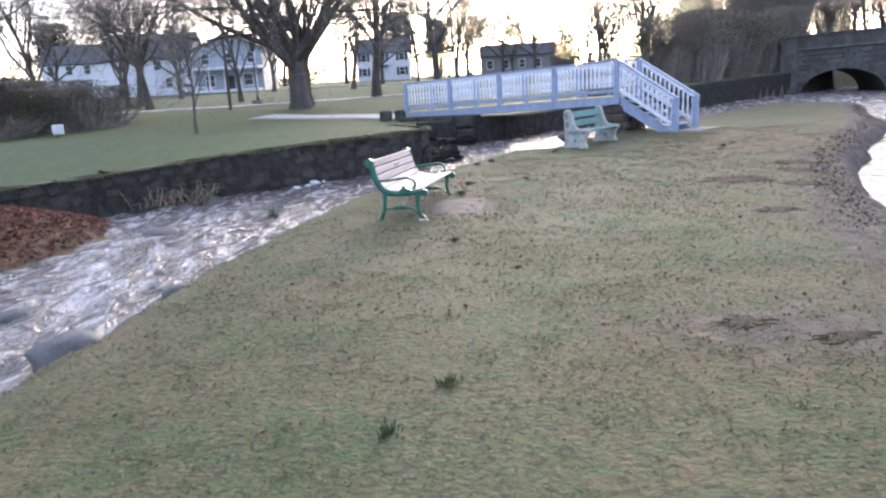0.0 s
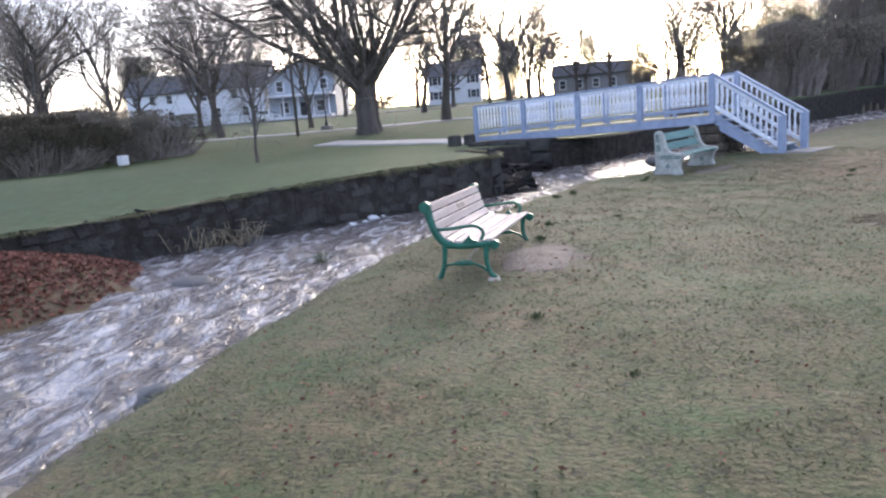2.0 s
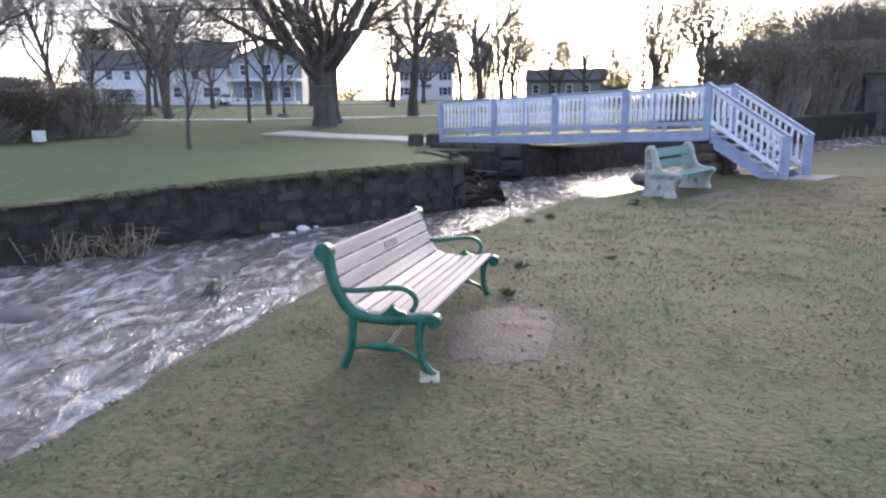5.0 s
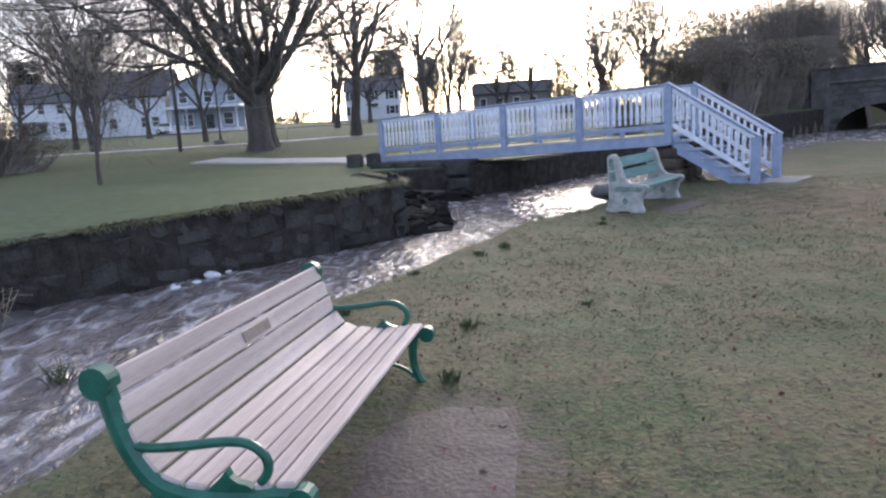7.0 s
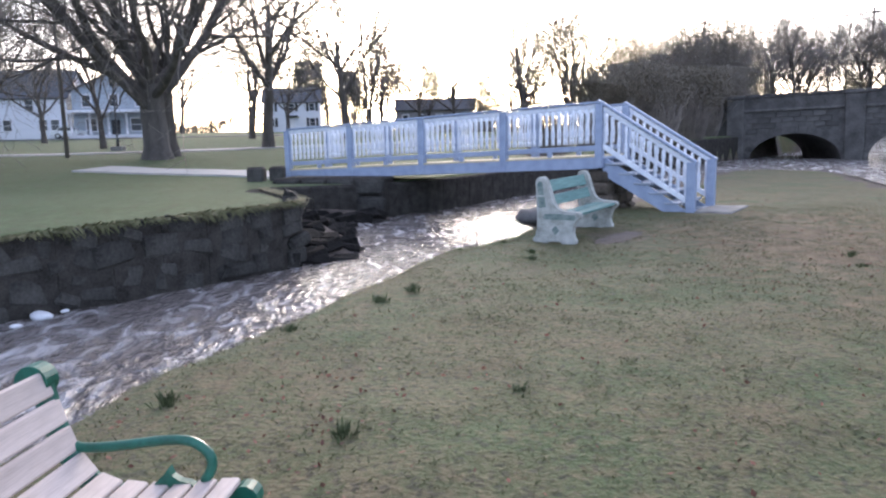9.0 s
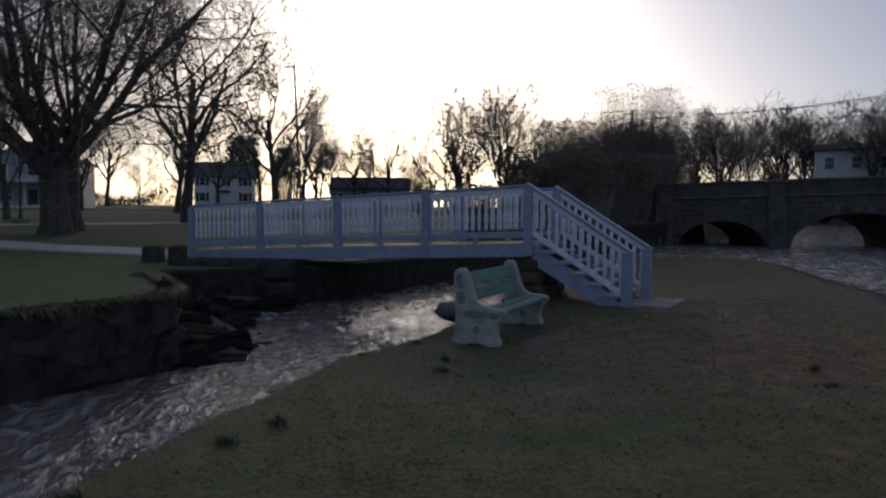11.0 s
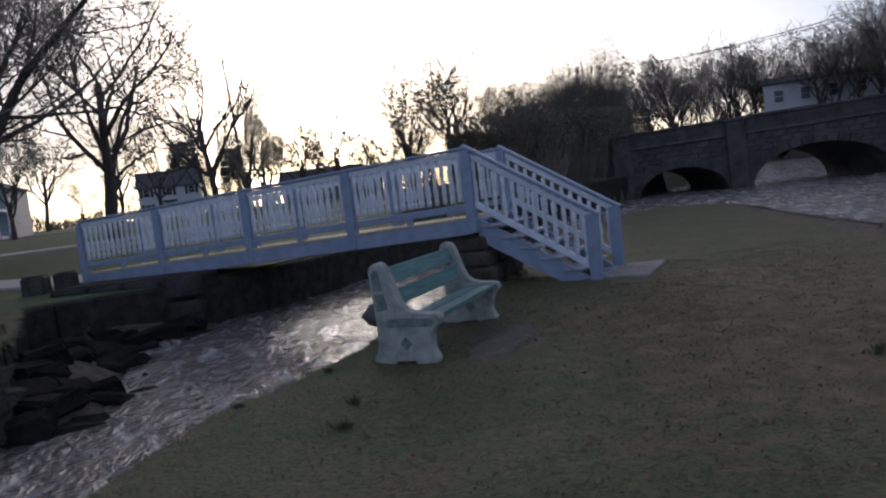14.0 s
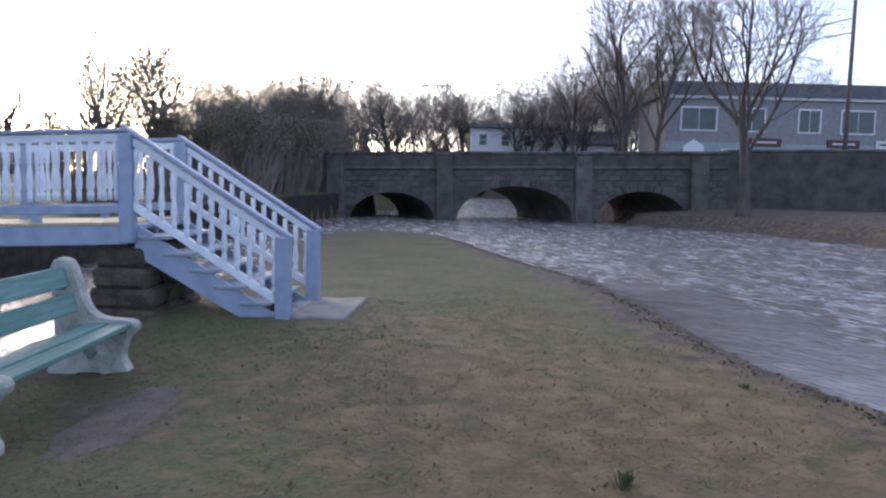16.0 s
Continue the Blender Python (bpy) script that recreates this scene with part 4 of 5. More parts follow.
def grow(seed, height, trunk_r, fork=0.3, spread_ang=42, levels=4, kids=(7, 6, 6, 5), droop=0.0, twig_len=0.5, lean=0.0, trunk_len=0.0, limb=(0.55, 0.8), tipr=0.45, rmin=0.012, j1=0.2, thin=(0.42, 0.62), up=0.07):
    """Limbs and twigs of a bare tree, as two Builders."""
    rnd = random.Random(seed)
    wood, fine = B(), B()

    def branch(p, d, length, r, lev):
        n = (5, 8, 6, 4)[lev] if lev < 4 else 3
        pts, rad, dirs = [p.copy()], [r], []
        step = length / n
        tip = tipr if lev == 0 else 0.25
        for i in range(n):
            j = 0.1 if lev == 0 else j1
            d = (d + Vector((rnd.uniform(-j, j), rnd.uniform(-j, j), rnd.uniform(-j, j) + (up if lev in (1, 2) else 0.0) - droop * (lev >= 2)))).normalized()
            p = p + d * step
            pts.append(p.copy())
            dirs.append(d.copy())
            rad.append(max(r * (1 - (1 - tip) * (i + 1) / n), rmin * 0.7))
        if lev <= 1:
            if lev == 0:
                rad[0] = r * 1.35
            wood.tube(pts, rad, 9 if lev == 0 else 6, cap=False)
        else:
            (wood if lev == 2 else fine).tube(pts, rad, 4 if lev == 2 else 3, cap=False)
        if lev >= levels:
            return
        k = kids[min(lev, len(kids) - 1)]
        for i in range(k):
            f = (fork + (1 - fork) * (i + rnd.random()) / k) if lev == 0 else (0.2 + 0.8 * (i + rnd.random()) / k)
            q = min(int(f * n), n - 1)
            t = f * n - q
            base = pts[q].lerp(pts[q + 1], t)
            az = rnd.uniform(0, 2 * math.pi) if lev else (i * 2.4 + rnd.uniform(-0.5, 0.5))
            dd = dirs[q]
            u = dd.orthogonal().normalized()
            u = Matrix.Rotation(az, 3, dd) @ u
            a = radians(rnd.uniform(0.7, 1.25) * spread_ang)
            nd = (dd * math.cos(a) + u * math.sin(a)).normalized()
            ln = length * (rnd.uniform(*limb) if lev == 0 else rnd.uniform(0.4, 0.65)) * (1.15 - 0.45 * f)
            if lev + 1 >= levels:
                ln = max(ln, twig_len)
            branch(base, nd, ln, max(rad[q] * rnd.uniform(*thin), rmin), lev + 1)

    branch(Vector((0, 0, -0.15)), Vector((lean, 0, 1)).normalized(), trunk_len or height * 0.6, trunk_r, 0)
    return wood, fine


def tree_thing(name, m, wood, fine, label):
    t = thing(name, m, label, "tree", "bare trees of the park")
    part("trunk", wood.mesh("trunk", BARK, True), None, t)
    part("crown", fine.mesh("crown", TWIG), None, t)
    return t


def put(x, y, rz=0.0, s=1.0, dz=0.0):
    return Matrix.Translation((x, y, land_z(x, y) + dz)) @ rotz(radians(rz)) @ Matrix.Diagonal((s, s, s, 1))


def copies(src, spots):
    for x, y, rz, s in spots:
        if land_z(x, y) < -0.3:
            continue
        c = copy_thing(src, Matrix.Translation((x, y, land_z(x, y) - 0.05)) @ rotz(radians(rz)))
        c.scale = (s, s, s)


# the great old tree: a thick bole that breaks low into long limbs
w1, f1 = grow(11, 15.5, 0.5, 0.6, 55, 5, (14, 9, 6, 5, 3), 0.01, 0.7, trunk_len=2.9, limb=(2.9, 4.9), tipr=0.85, rmin=0.009, j1=0.17, thin=(0.28, 0.44), up=0.07)
big = tree_thing("great_tree", put(-8.4, 35.6, 40), w1, f1, "huge old bare tree with low spreading limbs on the far lawn")
w1b, f1b = grow(23, 15, 0.38, 0.6, 46, 5, (9, 7, 6, 5, 2), 0.01, 0.7, trunk_len=4.0, limb=(2.0, 3.0), tipr=0.7, rmin=0.009, j1=0.16, thin=(0.36, 0.52), up=0.06)
tree_thing("great_tree", put(-8.7, 38.0, 200), w1b, f1b, "large old bare tree standing close behind its greater neighbour")

w2, f2 = grow(31, 12, 0.24, 0.3, 42, 4, (9, 7, 6, 4), 0.02, 0.7, trunk_len=6.0, limb=(0.8, 1.2), rmin=0.013)
tree_a = tree_thing("bare_tree", put(-20.5, 45, 0), w2, f2, "bare medium tree with a dark trunk and fine twigs")
copies(tree_a, [(-6.2, 46.0, 70, 1.2), (-3.6, 66.0, 10, 1.25), (-32, 43, 130, 1.1), (-27, 57, 200, 1.15), (-44, 60, 20, 1.3), (-13, 75, 100, 1.1), (-55, 75, 300, 1.3), (-22, 118, 60, 1.3), (-60, 125, 10, 1.5), (-35, 128, 80, 1.5)])
w6, f6 = grow(83, 12, 0.24, 0.3, 38, 4, (9, 7, 5, 3), 0.0, 0.9, trunk_len=5.5, limb=(1.0, 1.6), rmin=0.018)
tree_f = tree_thing("bare_tree", put(14.5, 92, 250, 1.3), w6, f6, "bare round crowned tree against the low sun")
copies(tree_f, [(7, 96, 30, 1.05), (20, 90, 100, 1.4), (25, 97, 140, 1.1), (3, 100, 60, 1.0), (12.0, 82, 10, 0.8), (30, 92, 290, 1.05), (36, 95, 30, 1.0), (-2, 108, 90, 1.2), (-13, 96, 200, 1.1), (17, 104, 320, 1.3), (50, 95, 140, 1.0), (60, 92, 210, 1.05), (33, 84, 0, 0.75), (40, 84, 80, 0.72), (54, 84, 240, 0.85), (28, 82, 300, 0.75), (66, 84, 20, 1.0), (74, 76, 60, 1.1), (-30, 72, 40, 0.95), (-40, 80, 130, 1.05), (-50, 84, 220, 1.1), (-24, 84, 300, 1.0), (-60, 70, 20, 1.1), (-70, 90, 200, 1.3)])
w3, f3 = grow(47, 11, 0.19, 0.2, 30, 4, (10, 7, 5, 4), 0.0, 0.7, trunk_len=6.6, limb=(0.65, 1.0), rmin=0.012)
tree_b = tree_thing("bare_tree", put(-29, 47, 15), w3, f3, "slender bare tree with upswept branches")
copies(tree_b, [(-36, 49, 90, 1.0), (-24.5, 50, 160, 0.95), (-40, 46, 220, 1.1), (-17, 52, 20, 0.9), (46.2, 52.3, 0, 1.4), (46.6, 49.6, 120, 1.3), (19.5, 91, 60, 1.2), (-3, 92, 200, 1.3), (48, 60, 45, 1.0), (41, 61, 170, 0.9), (52, 58, 250, 1.1), (58, 64, 80, 1.2), (36, 72, 20, 0.8), (63, 60, 10, 1.3), (44, 66, 330, 0.85), (60, 72, 170, 0.95), (71, 62, 310, 1.15), (78, 58, 60, 1.2), (-9, 104, 50, 1.2)])
w4, f4 = grow(61, 13.5, 0.3, 0.5, 36, 4, (8, 8, 7, 5), 0.0, 0.7, trunk_len=6.0, limb=(1.1, 1.6), tipr=0.55, rmin=0.012)
fork_tree = tree_thing("forked_tree", put(36.6, 35.4, 265), w4, f4, "bare forked tree on the grass before the stone bridge")
w5, f5 = grow(71, 4.4, 0.055, 0.3, 36, 3, (10, 7, 5), 0.0, 0.3, trunk_len=3.0, limb=(0.5, 0.8), rmin=0.006)
sap = tree_thing("sapling", put(-9.0, 23.9, 0), w5, f5, "thin young bare tree on the far lawn")


# rows of upright trees behind the stone bridge
rt = random.Random(19)
for src_, count in ((tree_b, 26), (tree_f, 12)):
    spots_ = []
    for k in range(count):
        a_, d_ = radians(19 + 30 * (k + rt.random()) / count), rt.uniform(84, 112)
        spots_.append((1.7 + d_ * math.sin(a_), 10.4 + d_ * math.cos(a_), rt.uniform(0, 360), rt.uniform(0.8, 1.15)))
    copies(src_, spots_)


spots_ = []
for k in range(22):
    a_, d_ = radians(-16 + 36 * (k + rt.random()) / 22), rt.uniform(105, 135)
    if -14 < math.degrees(a_) < -4:
        continue
    spots_.append((1.7 + d_ * math.sin(a_), 10.4 + d_ * math.cos(a_), rt.uniform(0, 360), rt.uniform(0.7, 1.05)))
copies(tree_f, spots_)


def clump_crown(seed, w, d, h, z0, twigs, leaves, size, cone=0.0):
    """A thicket: stems that fan out, and many small leaf scraps with gaps between their clumps."""
    rnd = random.Random(seed)
    st, lf = B(), B()
    heads = [(rnd.uniform(-0.42, 0.42) * w, rnd.uniform(-0.42, 0.42) * d, z0 + (h - z0) * rnd.uniform(0.3, 1.0) ** 0.8) for _ in range(max(10, int(w * d * 1.1)))]
    for k in range(twigs):
        hx, hy, hz = rnd.choice(heads)
        a = Vector((hx * rnd.uniform(0.2, 0.9), hy * rnd.uniform(0.2, 0.9), 0))
        b = Vector((hx + rnd.gauss(0, 0.06 * w), hy + rnd.gauss(0, 0.06 * d), hz * rnd.uniform(0.6, 1.0)))
        mid = a.lerp(b, 0.55) + Vector((rnd.gauss(0, 0.15), rnd.gauss(0, 0.15), 0))
        st.tube([a, mid, b], [0.03, 0.018, 0.006], 3, cap=False)
    vs, fs = [], []
    for k in range(leaves):
        hx, hy, hz = rnd.choice(heads)
        z = min(hz + rnd.gauss(0, 0.09 * h), h * rnd.uniform(0.97, 1.03))
        f = 1.0 - cone * max(0, z / h)
        c = Vector((hx * f + rnd.gauss(0, 0.09 * w) * max(f, 0.15), hy * f + rnd.gauss(0, 0.09 * d) * max(f, 0.15), max(0.05, z)))
        u = Vector((rnd.gauss(0, 1), rnd.gauss(0, 1), rnd.gauss(0, 1))).normalized() * size * rnd.uniform(0.6, 1.4)
        v = u.orthogonal().normalized() * size * rnd.uniform(0.3, 0.8)
        o = len(vs)
        vs += [c - u, c + v, c + u]
        fs.append((o, o + 1, o + 2))
    lf.add(vs, fs)
    return st, lf


def shrub_thing(name, m, st, lf, label, cat, material, group=""):
    t = thing(name, m, label, cat, group)
    part("branchwork", st.mesh("branchwork", TWIG), None, t)
    part("crown", lf.mesh("crown", material), None, t)
    return t


# hedge and thickets beyond the far lawn
sh = clump_crown(3, 6.4, 2.0, 1.75, 0.1, 420, 15000, 0.06)
hedge = shrub_thing("shrub", put(-16.2, 30.2, 74), *sh, "clipped dense brown leafless shrub along the park path", "shrub", SHRUB, "shrubs along the path")
copies(hedge, [(-17.9, 25.0, 252, 1.0), (-19.8, 20.0, 69, 1.05), (-19.0, 31.5, 76, 1.2), (-20.6, 26.5, 250, 1.25), (-24, 33, 176, 1.3), (-29, 30, 170, 1.4)])
wb = thing("utility_box", put(-15.3, 26.3, 75), "small pale utility box standing before the hedge", "utility box")
part("cabinet", B().box(0.34, 0.26, 0.36, at(0, 0, 0.26), 0.02), TRIM, wb)
part("post", B().box(0.1, 0.1, 0.14, at(0, 0, 0.03), 0.01), POLEW, wb)
sh2 = clump_crown(9, 7.5, 6.0, 9.5, 1.2, 1100, 22000, 0.085)
thick = shrub_thing("ivy_tree", put(26.0, 68, 10, 1.0), *sh2, "dense round tree crown thick with brown twigs", "tree", SHRUB, "thicket beyond the road")
copies(thick, [(19.0, 67, 100, 0.72), (32, 79, 200, 0.5), (38, 83, 150, 0.5), (52, 88, 110, 0.5), (10, 92, 45, 0.5)])
sh3 = clump_crown(13, 5.0, 3.6, 3.8, 0.3, 500, 12000, 0.07)
bank_bush = shrub_thing("shrub", put(12.8, 43.2, 55), *sh3, "dark leafless thicket on the far river bank", "shrub", SHRUB, "bank thickets")
copies(bank_bush, [(16.2, 47.8, 130, 1.0), (20.0, 53.2, 60, 1.05), (9.2, 38.5, 200, 0.7), (13.0, 50.0, 10, 1.1), (17.5, 55, 90, 1.15), (23.5, 57.5, 20, 0.8), (6.0, 33.8, 30, 0.5)])
ev = clump_crown(17, 10.5, 8.0, 13.0, 1.0, 300, 22000, 0.16, 0.45)
evg = shrub_thing("evergreen_tree", put(-17.5, 152, 0), *ev, "dark evergreen tree behind a white house", "tree", EVERG)
copies(evg, [(-9.5, 152, 90, 0.85), (-70, 118, 10, 0.9)])

# far woods on the skyline
rw = random.Random(77)
far_b = B()
vs, fs = [], []
for k in range(24000):
    t = rw.random()
    ang = radians(-62 + 135 * t)
    dist = rw.uniform(170, 240)
    top = 7 + 4.0 * math.sin(t * 31) + 2.5 * math.sin(t * 83 + 1)
    c = Vector((dist * math.sin(ang), dist * math.cos(ang), 2 + (top + 2) * rw.random() ** 0.8))
    u = Vector((rw.gauss(0, 0.35), rw.gauss(0, 0.35), rw.gauss(0, 1))).normalized() * rw.uniform(0.5, 1.5)
    v = u.orthogonal().normalized() * rw.uniform(0.08, 0.3)
    o = len(vs)
    vs += [c - u, c + v, c + u]
    fs.append((o, o + 1, o + 2))
far_b.add(vs, fs)
tagged(new("far_woods", far_b.mesh("far_woods", SHRUB)), "distant leafless woods along the skyline", "woods", kind="stuff")

# ---- buildings ----


def window(parent, x, z, w, h, y, shutters=False, grid=(1, 2)):
    win = part("window", B().box(w + 0.2, 0.08, h + 0.2, at(x, y - 0.03, z), 0.01), TRIM, parent, "white framed window")
    gx, gz = grid
    for i in range(gx):
        for j in range(gz):
            part("pane", B().box(w / gx - 0.06, 0.03, h / gz - 0.06, at(x - w / 2 + (i + 0.5) * w / gx, y - 0.075, z - h / 2 + (j + 0.5) * h / gz), 0.005), GLASS, win)
    if shutters:
        for s in (-1, 1):
            part("shutter", B().box(0.42, 0.06, h + 0.15, at(x + s * (w / 2 + 0.33), y - 0.04, z), 0.01), SHUTTER, win)
    return win


def gable(w, d, eave, ridge, over=0.35, along_x=True):
    """Two roof slopes with thickness."""
    b = B()
    if along_x:
        half, run = d / 2 + over, w + 2 * over
        a = math.atan2(ridge - eave, d / 2)
        for s in (-1, 1):
            ln = half / math.cos(a)
            b.box(run, ln, 0.18, Matrix.Translation((0, s * half / 2, ridge - half / 2 * math.tan(a) + 0.06)) @ Matrix.Rotation(-s * a, 4, 'X'), 0.02)
    else:
        half, run = w / 2 + over, d + 2 * over
        a = math.atan2(ridge - eave, w / 2)
        for s in (-1, 1):
            ln = half / math.cos(a)
            b.box(ln, run, 0.18, Matrix.Translation((s * half / 2, 0, ridge - half / 2 * math.tan(a) + 0.06)) @ Matrix.Rotation(s * a, 4, 'Y'), 0.02)
    return b


def body(w, d, eave, ridge, along_x=True):
    b = B()
    if along_x:
        b.prism([(-d / 2, -1), (d / 2, -1), (d / 2, eave), (0, ridge), (-d / 2, eave)], w, rotz(radians(90)))
    else:
        b.prism([(-w / 2, -1), (w / 2, -1), (w / 2, eave), (0, ridge), (-w / 2, eave)], d)
    return b


def house_long():
    """White house with its grey roof towards the park."""
    h = thing("house", put(-46.2, 103, 4), "white clapboard house with a steep dark grey roof", "house")
    part("wall", body(11.5, 8, 5.0, 8.4), CLAP, h)
    part("roof", gable(11.5, 8, 5.0, 8.4), ROOF, h)
    part("chimney", B().box(0.7, 0.7, 1.8, at(2.5, 0.4, 8.6)), BRICKM, h)
    for x, z in ((-4.2, 1.6), (-1.2, 1.6), (2.9, 1.6), (4.3, 1.6), (-3, 4.0), (1.5, 4.0)):
        window(h, x, z, 0.95, 1.3, -4.0)
    part("bay", B().box(2.6, 1.2, 2.6, at(-4.6, -4.5, 1.3), 0.03), CLAP, h)


def house_porch():
    """Grey house with a gable front and a white porch."""
    h = thing("house", put(-34.8, 103.5, 4), "grey two storey house with a white columned porch", "house")
    part("wall", body(9.4, 9, 5.6, 7.6, False), CLAPG, h)
    part("roof", gable(9.4, 9, 5.6, 7.6, 0.4, False), ROOF, h)
    for x in (-3.0, 0.2, 3.2):
        window(h, x, 4.4, 1.0, 1.4, -4.5)
    for x in (-2.6, 2.6):
        window(h, x, 1.5, 1.2, 1.5, -4.5)
    part("door", B().box(1.0, 0.08, 2.1, at(0.2, -4.55, 1.05), 0.01), SHUTTER, h)
    part("porch_floor", B().box(9.0, 2.2, 0.4, at(0, -5.6, 0.1), 0.02), TRIM, h)
    part("porch_roof", B().box(9.4, 2.6, 0.35, at(0, -5.7, 3.05), 0.04), TRIM, h)
    for k in range(5):
        part("column", B().lathe([(0.2, 0), (0.2, 0.15), (0.14, 0.2), (0.13, 2.4), (0.2, 2.45), (0.2, 2.6)], 8, at(-4.2 + 2.1 * k, -6.6, 0.3)), TRIM, h, smooth=True)


def house_small():
    h = thing("house", put(-18.2, 136, 4), "white house with black shuttered windows", "house")
    part("wall", body(9.4, 7, 4.9, 7.4), CLAP, h)
    part("roof", gable(9.4, 7, 4.9, 7.4), ROOF, h)
    for x in (-3.4, 0, 3.4):
        window(h, x, 4.0, 0.9, 1.2, -3.5, True)
    for x in (-3.4, 3.4):
        window(h, x, 1.5, 0.9, 1.3, -3.5, True)
    part("door_hood", B().box(2.0, 0.9, 0.25, at(0, -3.9, 2.5), 0.03), SHUTTER, h)
    part("door", B().box(1.0, 0.08, 2.1, at(0, -3.55, 1.05), 0.01), TRIM, h)


def house_far(x, y, rz, w, eave, ridge, wallm, label):
    h = thing("house", put(x, y, rz), label, "house")
    part("wall", body(w, 8, eave, ridge), wallm, h)
    part("roof", gable(w, 8, eave, ridge), ROOF, h)
    for k in range(int(w / 2.6)):
        for z in (1.6, 4.2):
            if z < eave - 0.4:
                window(h, -w / 2 + 1.4 + k * 2.6, z, 0.9, 1.3, -4.0)


house_long()
house_porch()
house_small()
house_far(59.6, 82.2, -34, 11, 5.6, 6.4, CLAP, "white house half hidden by trees beyond the road")
house_far(68.0, 80, -34, 9, 4.2, 6.0, CLAP, "low white house half hidden by trees beyond the road")
house_far(6.0, 125, -3, 12, 3.0, 4.8, BRICKM, "brown house behind trees in the low sun")
house_far(-62, 112, 12, 10, 5.2, 8.0, CLAP, "white house at the edge of the park")


def shops():
    """The row of two storey shops on the road beyond the stone bridge; x runs along the front."""
    m = Matrix.Translation((64.1, 48.2, 2.9)) @ rotz(math.atan2(BRR[1], BRR[0]))
    s = thing("shop_row", m, "grey two storey row of brick shops with white framed windows", "shop building")
    W, H = 24.0, 7.0
    part("front_wall", B().box(W, 9, H + 1, at(0, 4.5, H / 2 - 0.5), 0.04), BRICKM, s)
    part("roof", B().prism([(-4.9, 0), (4.9, 0), (4.0, 1.3), (-4.0, 1.3)][::-1], W + 0.8, at(0, 4.5, H) @ rotz(radians(90))), ROOF, s)
    part("cornice", B().box(W + 0.4, 0.3, 0.3, at(0, -0.1, H - 0.1), 0.03), TRIM, s)
    part("shop_band", B().box(W, 0.12, 3.0, at(0, -0.05, 1.5), 0.02), GREYFR, s)
    for k, (x, w) in enumerate(((-9.2, 3.0), (-4.6, 2.2), (0.4, 1.8), (4.6, 2.8), (9.4, 2.2))):
        window(s, x, 5.0, w, 1.9, 0.0, grid=(2, 1))
    for x in (-6.2, -3.9, 0.6, 4.3, 8.4):
        window(s, x, 1.7, 1.7, 1.3, -0.12, grid=(3, 2))
    part("door_surround", B().prism([(-0.9, 0), (0.9, 0), (0.9, 2.6), (0, 3.2), (-0.9, 2.6)][::-1], 0.3, at(-9.6, -0.15, 0)), TRIM, s, "white pedimented door surround")
    part("shop_door", B().box(1.0, 0.1, 2.1, at(-9.6, -0.32, 1.05), 0.01), SHUTTER, s)
    for x, w, mt, lb in ((-3.4, 2.8, SIGNR, "dark maroon shop sign"), (3.4, 2.8, SIGNR, "dark maroon shop sign"), (7.0, 1.6, SIGNW, "off white shop sign")):
        sg = part("shop_sign", B().box(w, 0.1, 0.7, at(x, -0.16, 3.1), 0.02), mt, s, lb)
        part("lettering", B().box(w * 0.7, 0.02, 0.16, at(x, -0.22, 3.1), 0.004), SIGNW if mt is SIGNR else SHUTTER, sg)
    part("dormer", B().prism([(-1.6, 0), (1.6, 0), (1.6, 0.9), (0, 2.0), (-1.6, 0.9)][::-1], 2.5, at(9.6, 1.4, H)), GREYFR, s)


shops()


def car():
    c = thing("car", put(-39.4, 98.4, 3), "silver parked car on the street by the houses", "car")
    prof = [(-2.1, 0.35), (2.1, 0.35), (2.15, 0.7), (2.0, 0.85), (1.1, 0.95), (0.5, 1.38), (-0.9, 1.42), (-1.7, 0.98), (-2.15, 0.9)]
    part("body", B().prism(prof[::-1], 1.7), CARP, c)
    part("side_glass", B().prism([(-1.4, 0.98), (0.9, 0.98), (0.45, 1.32), (-0.85, 1.35)][::-1], 1.72), GLASS, c)
    for x in (-1.3, 1.35):
        for y in (-0.8, 0.8):
            wl = part("wheel", B().tube([(x, y - 0.1, 0.33), (x, y + 0.1, 0.33)], 0.33, 14), RUBBER, c)
            part("rim", B().tube([(x, y - 0.11, 0.33), (x, y + 0.11, 0.33)], 0.19, 10), CHROME, wl)


car()

# ---- street furniture ----


def utility_pole(x, y, h, arm=True, lean=0.0, z=None, r=0.17):
    base = land_z(x, y) if z is None else z
    p = thing("utility_pole", at(x, y, base, 0, lean, 0), "tall weathered wooden utility pole", "utility pole", "utility poles")
    part("pole", B().tube([(0, 0, -0.3), (0, 0, h * 0.5), (0, 0, h)], [r, r * 0.82, r * 0.65], 8), POLEW, p, smooth=True)
    if arm:
        part("crossarm", B().box(2.4, 0.1, 0.12, at(0, -0.12, h - 0.6), 0.01), POLEW, p)
        for k in (-1.1, -0.5, 0.5, 1.1):
            part("insulator", B().lathe([(0.04, 0), (0.05, 0.05), (0.03, 0.12)], 6, at(k, -0.12, h - 0.54)), SHUTTER, p)


utility_pole(-3.0, 88.5, 16.0, True, -2.5)
utility_pole(-12.9, 38.2, 7.5, False, r=0.085)
utility_pole(53.8, 39.3, 14.0, True, 0)
utility_pole(38.0, 97.0, 12.5)
utility_pole(56.0, 92.0, 12.5)


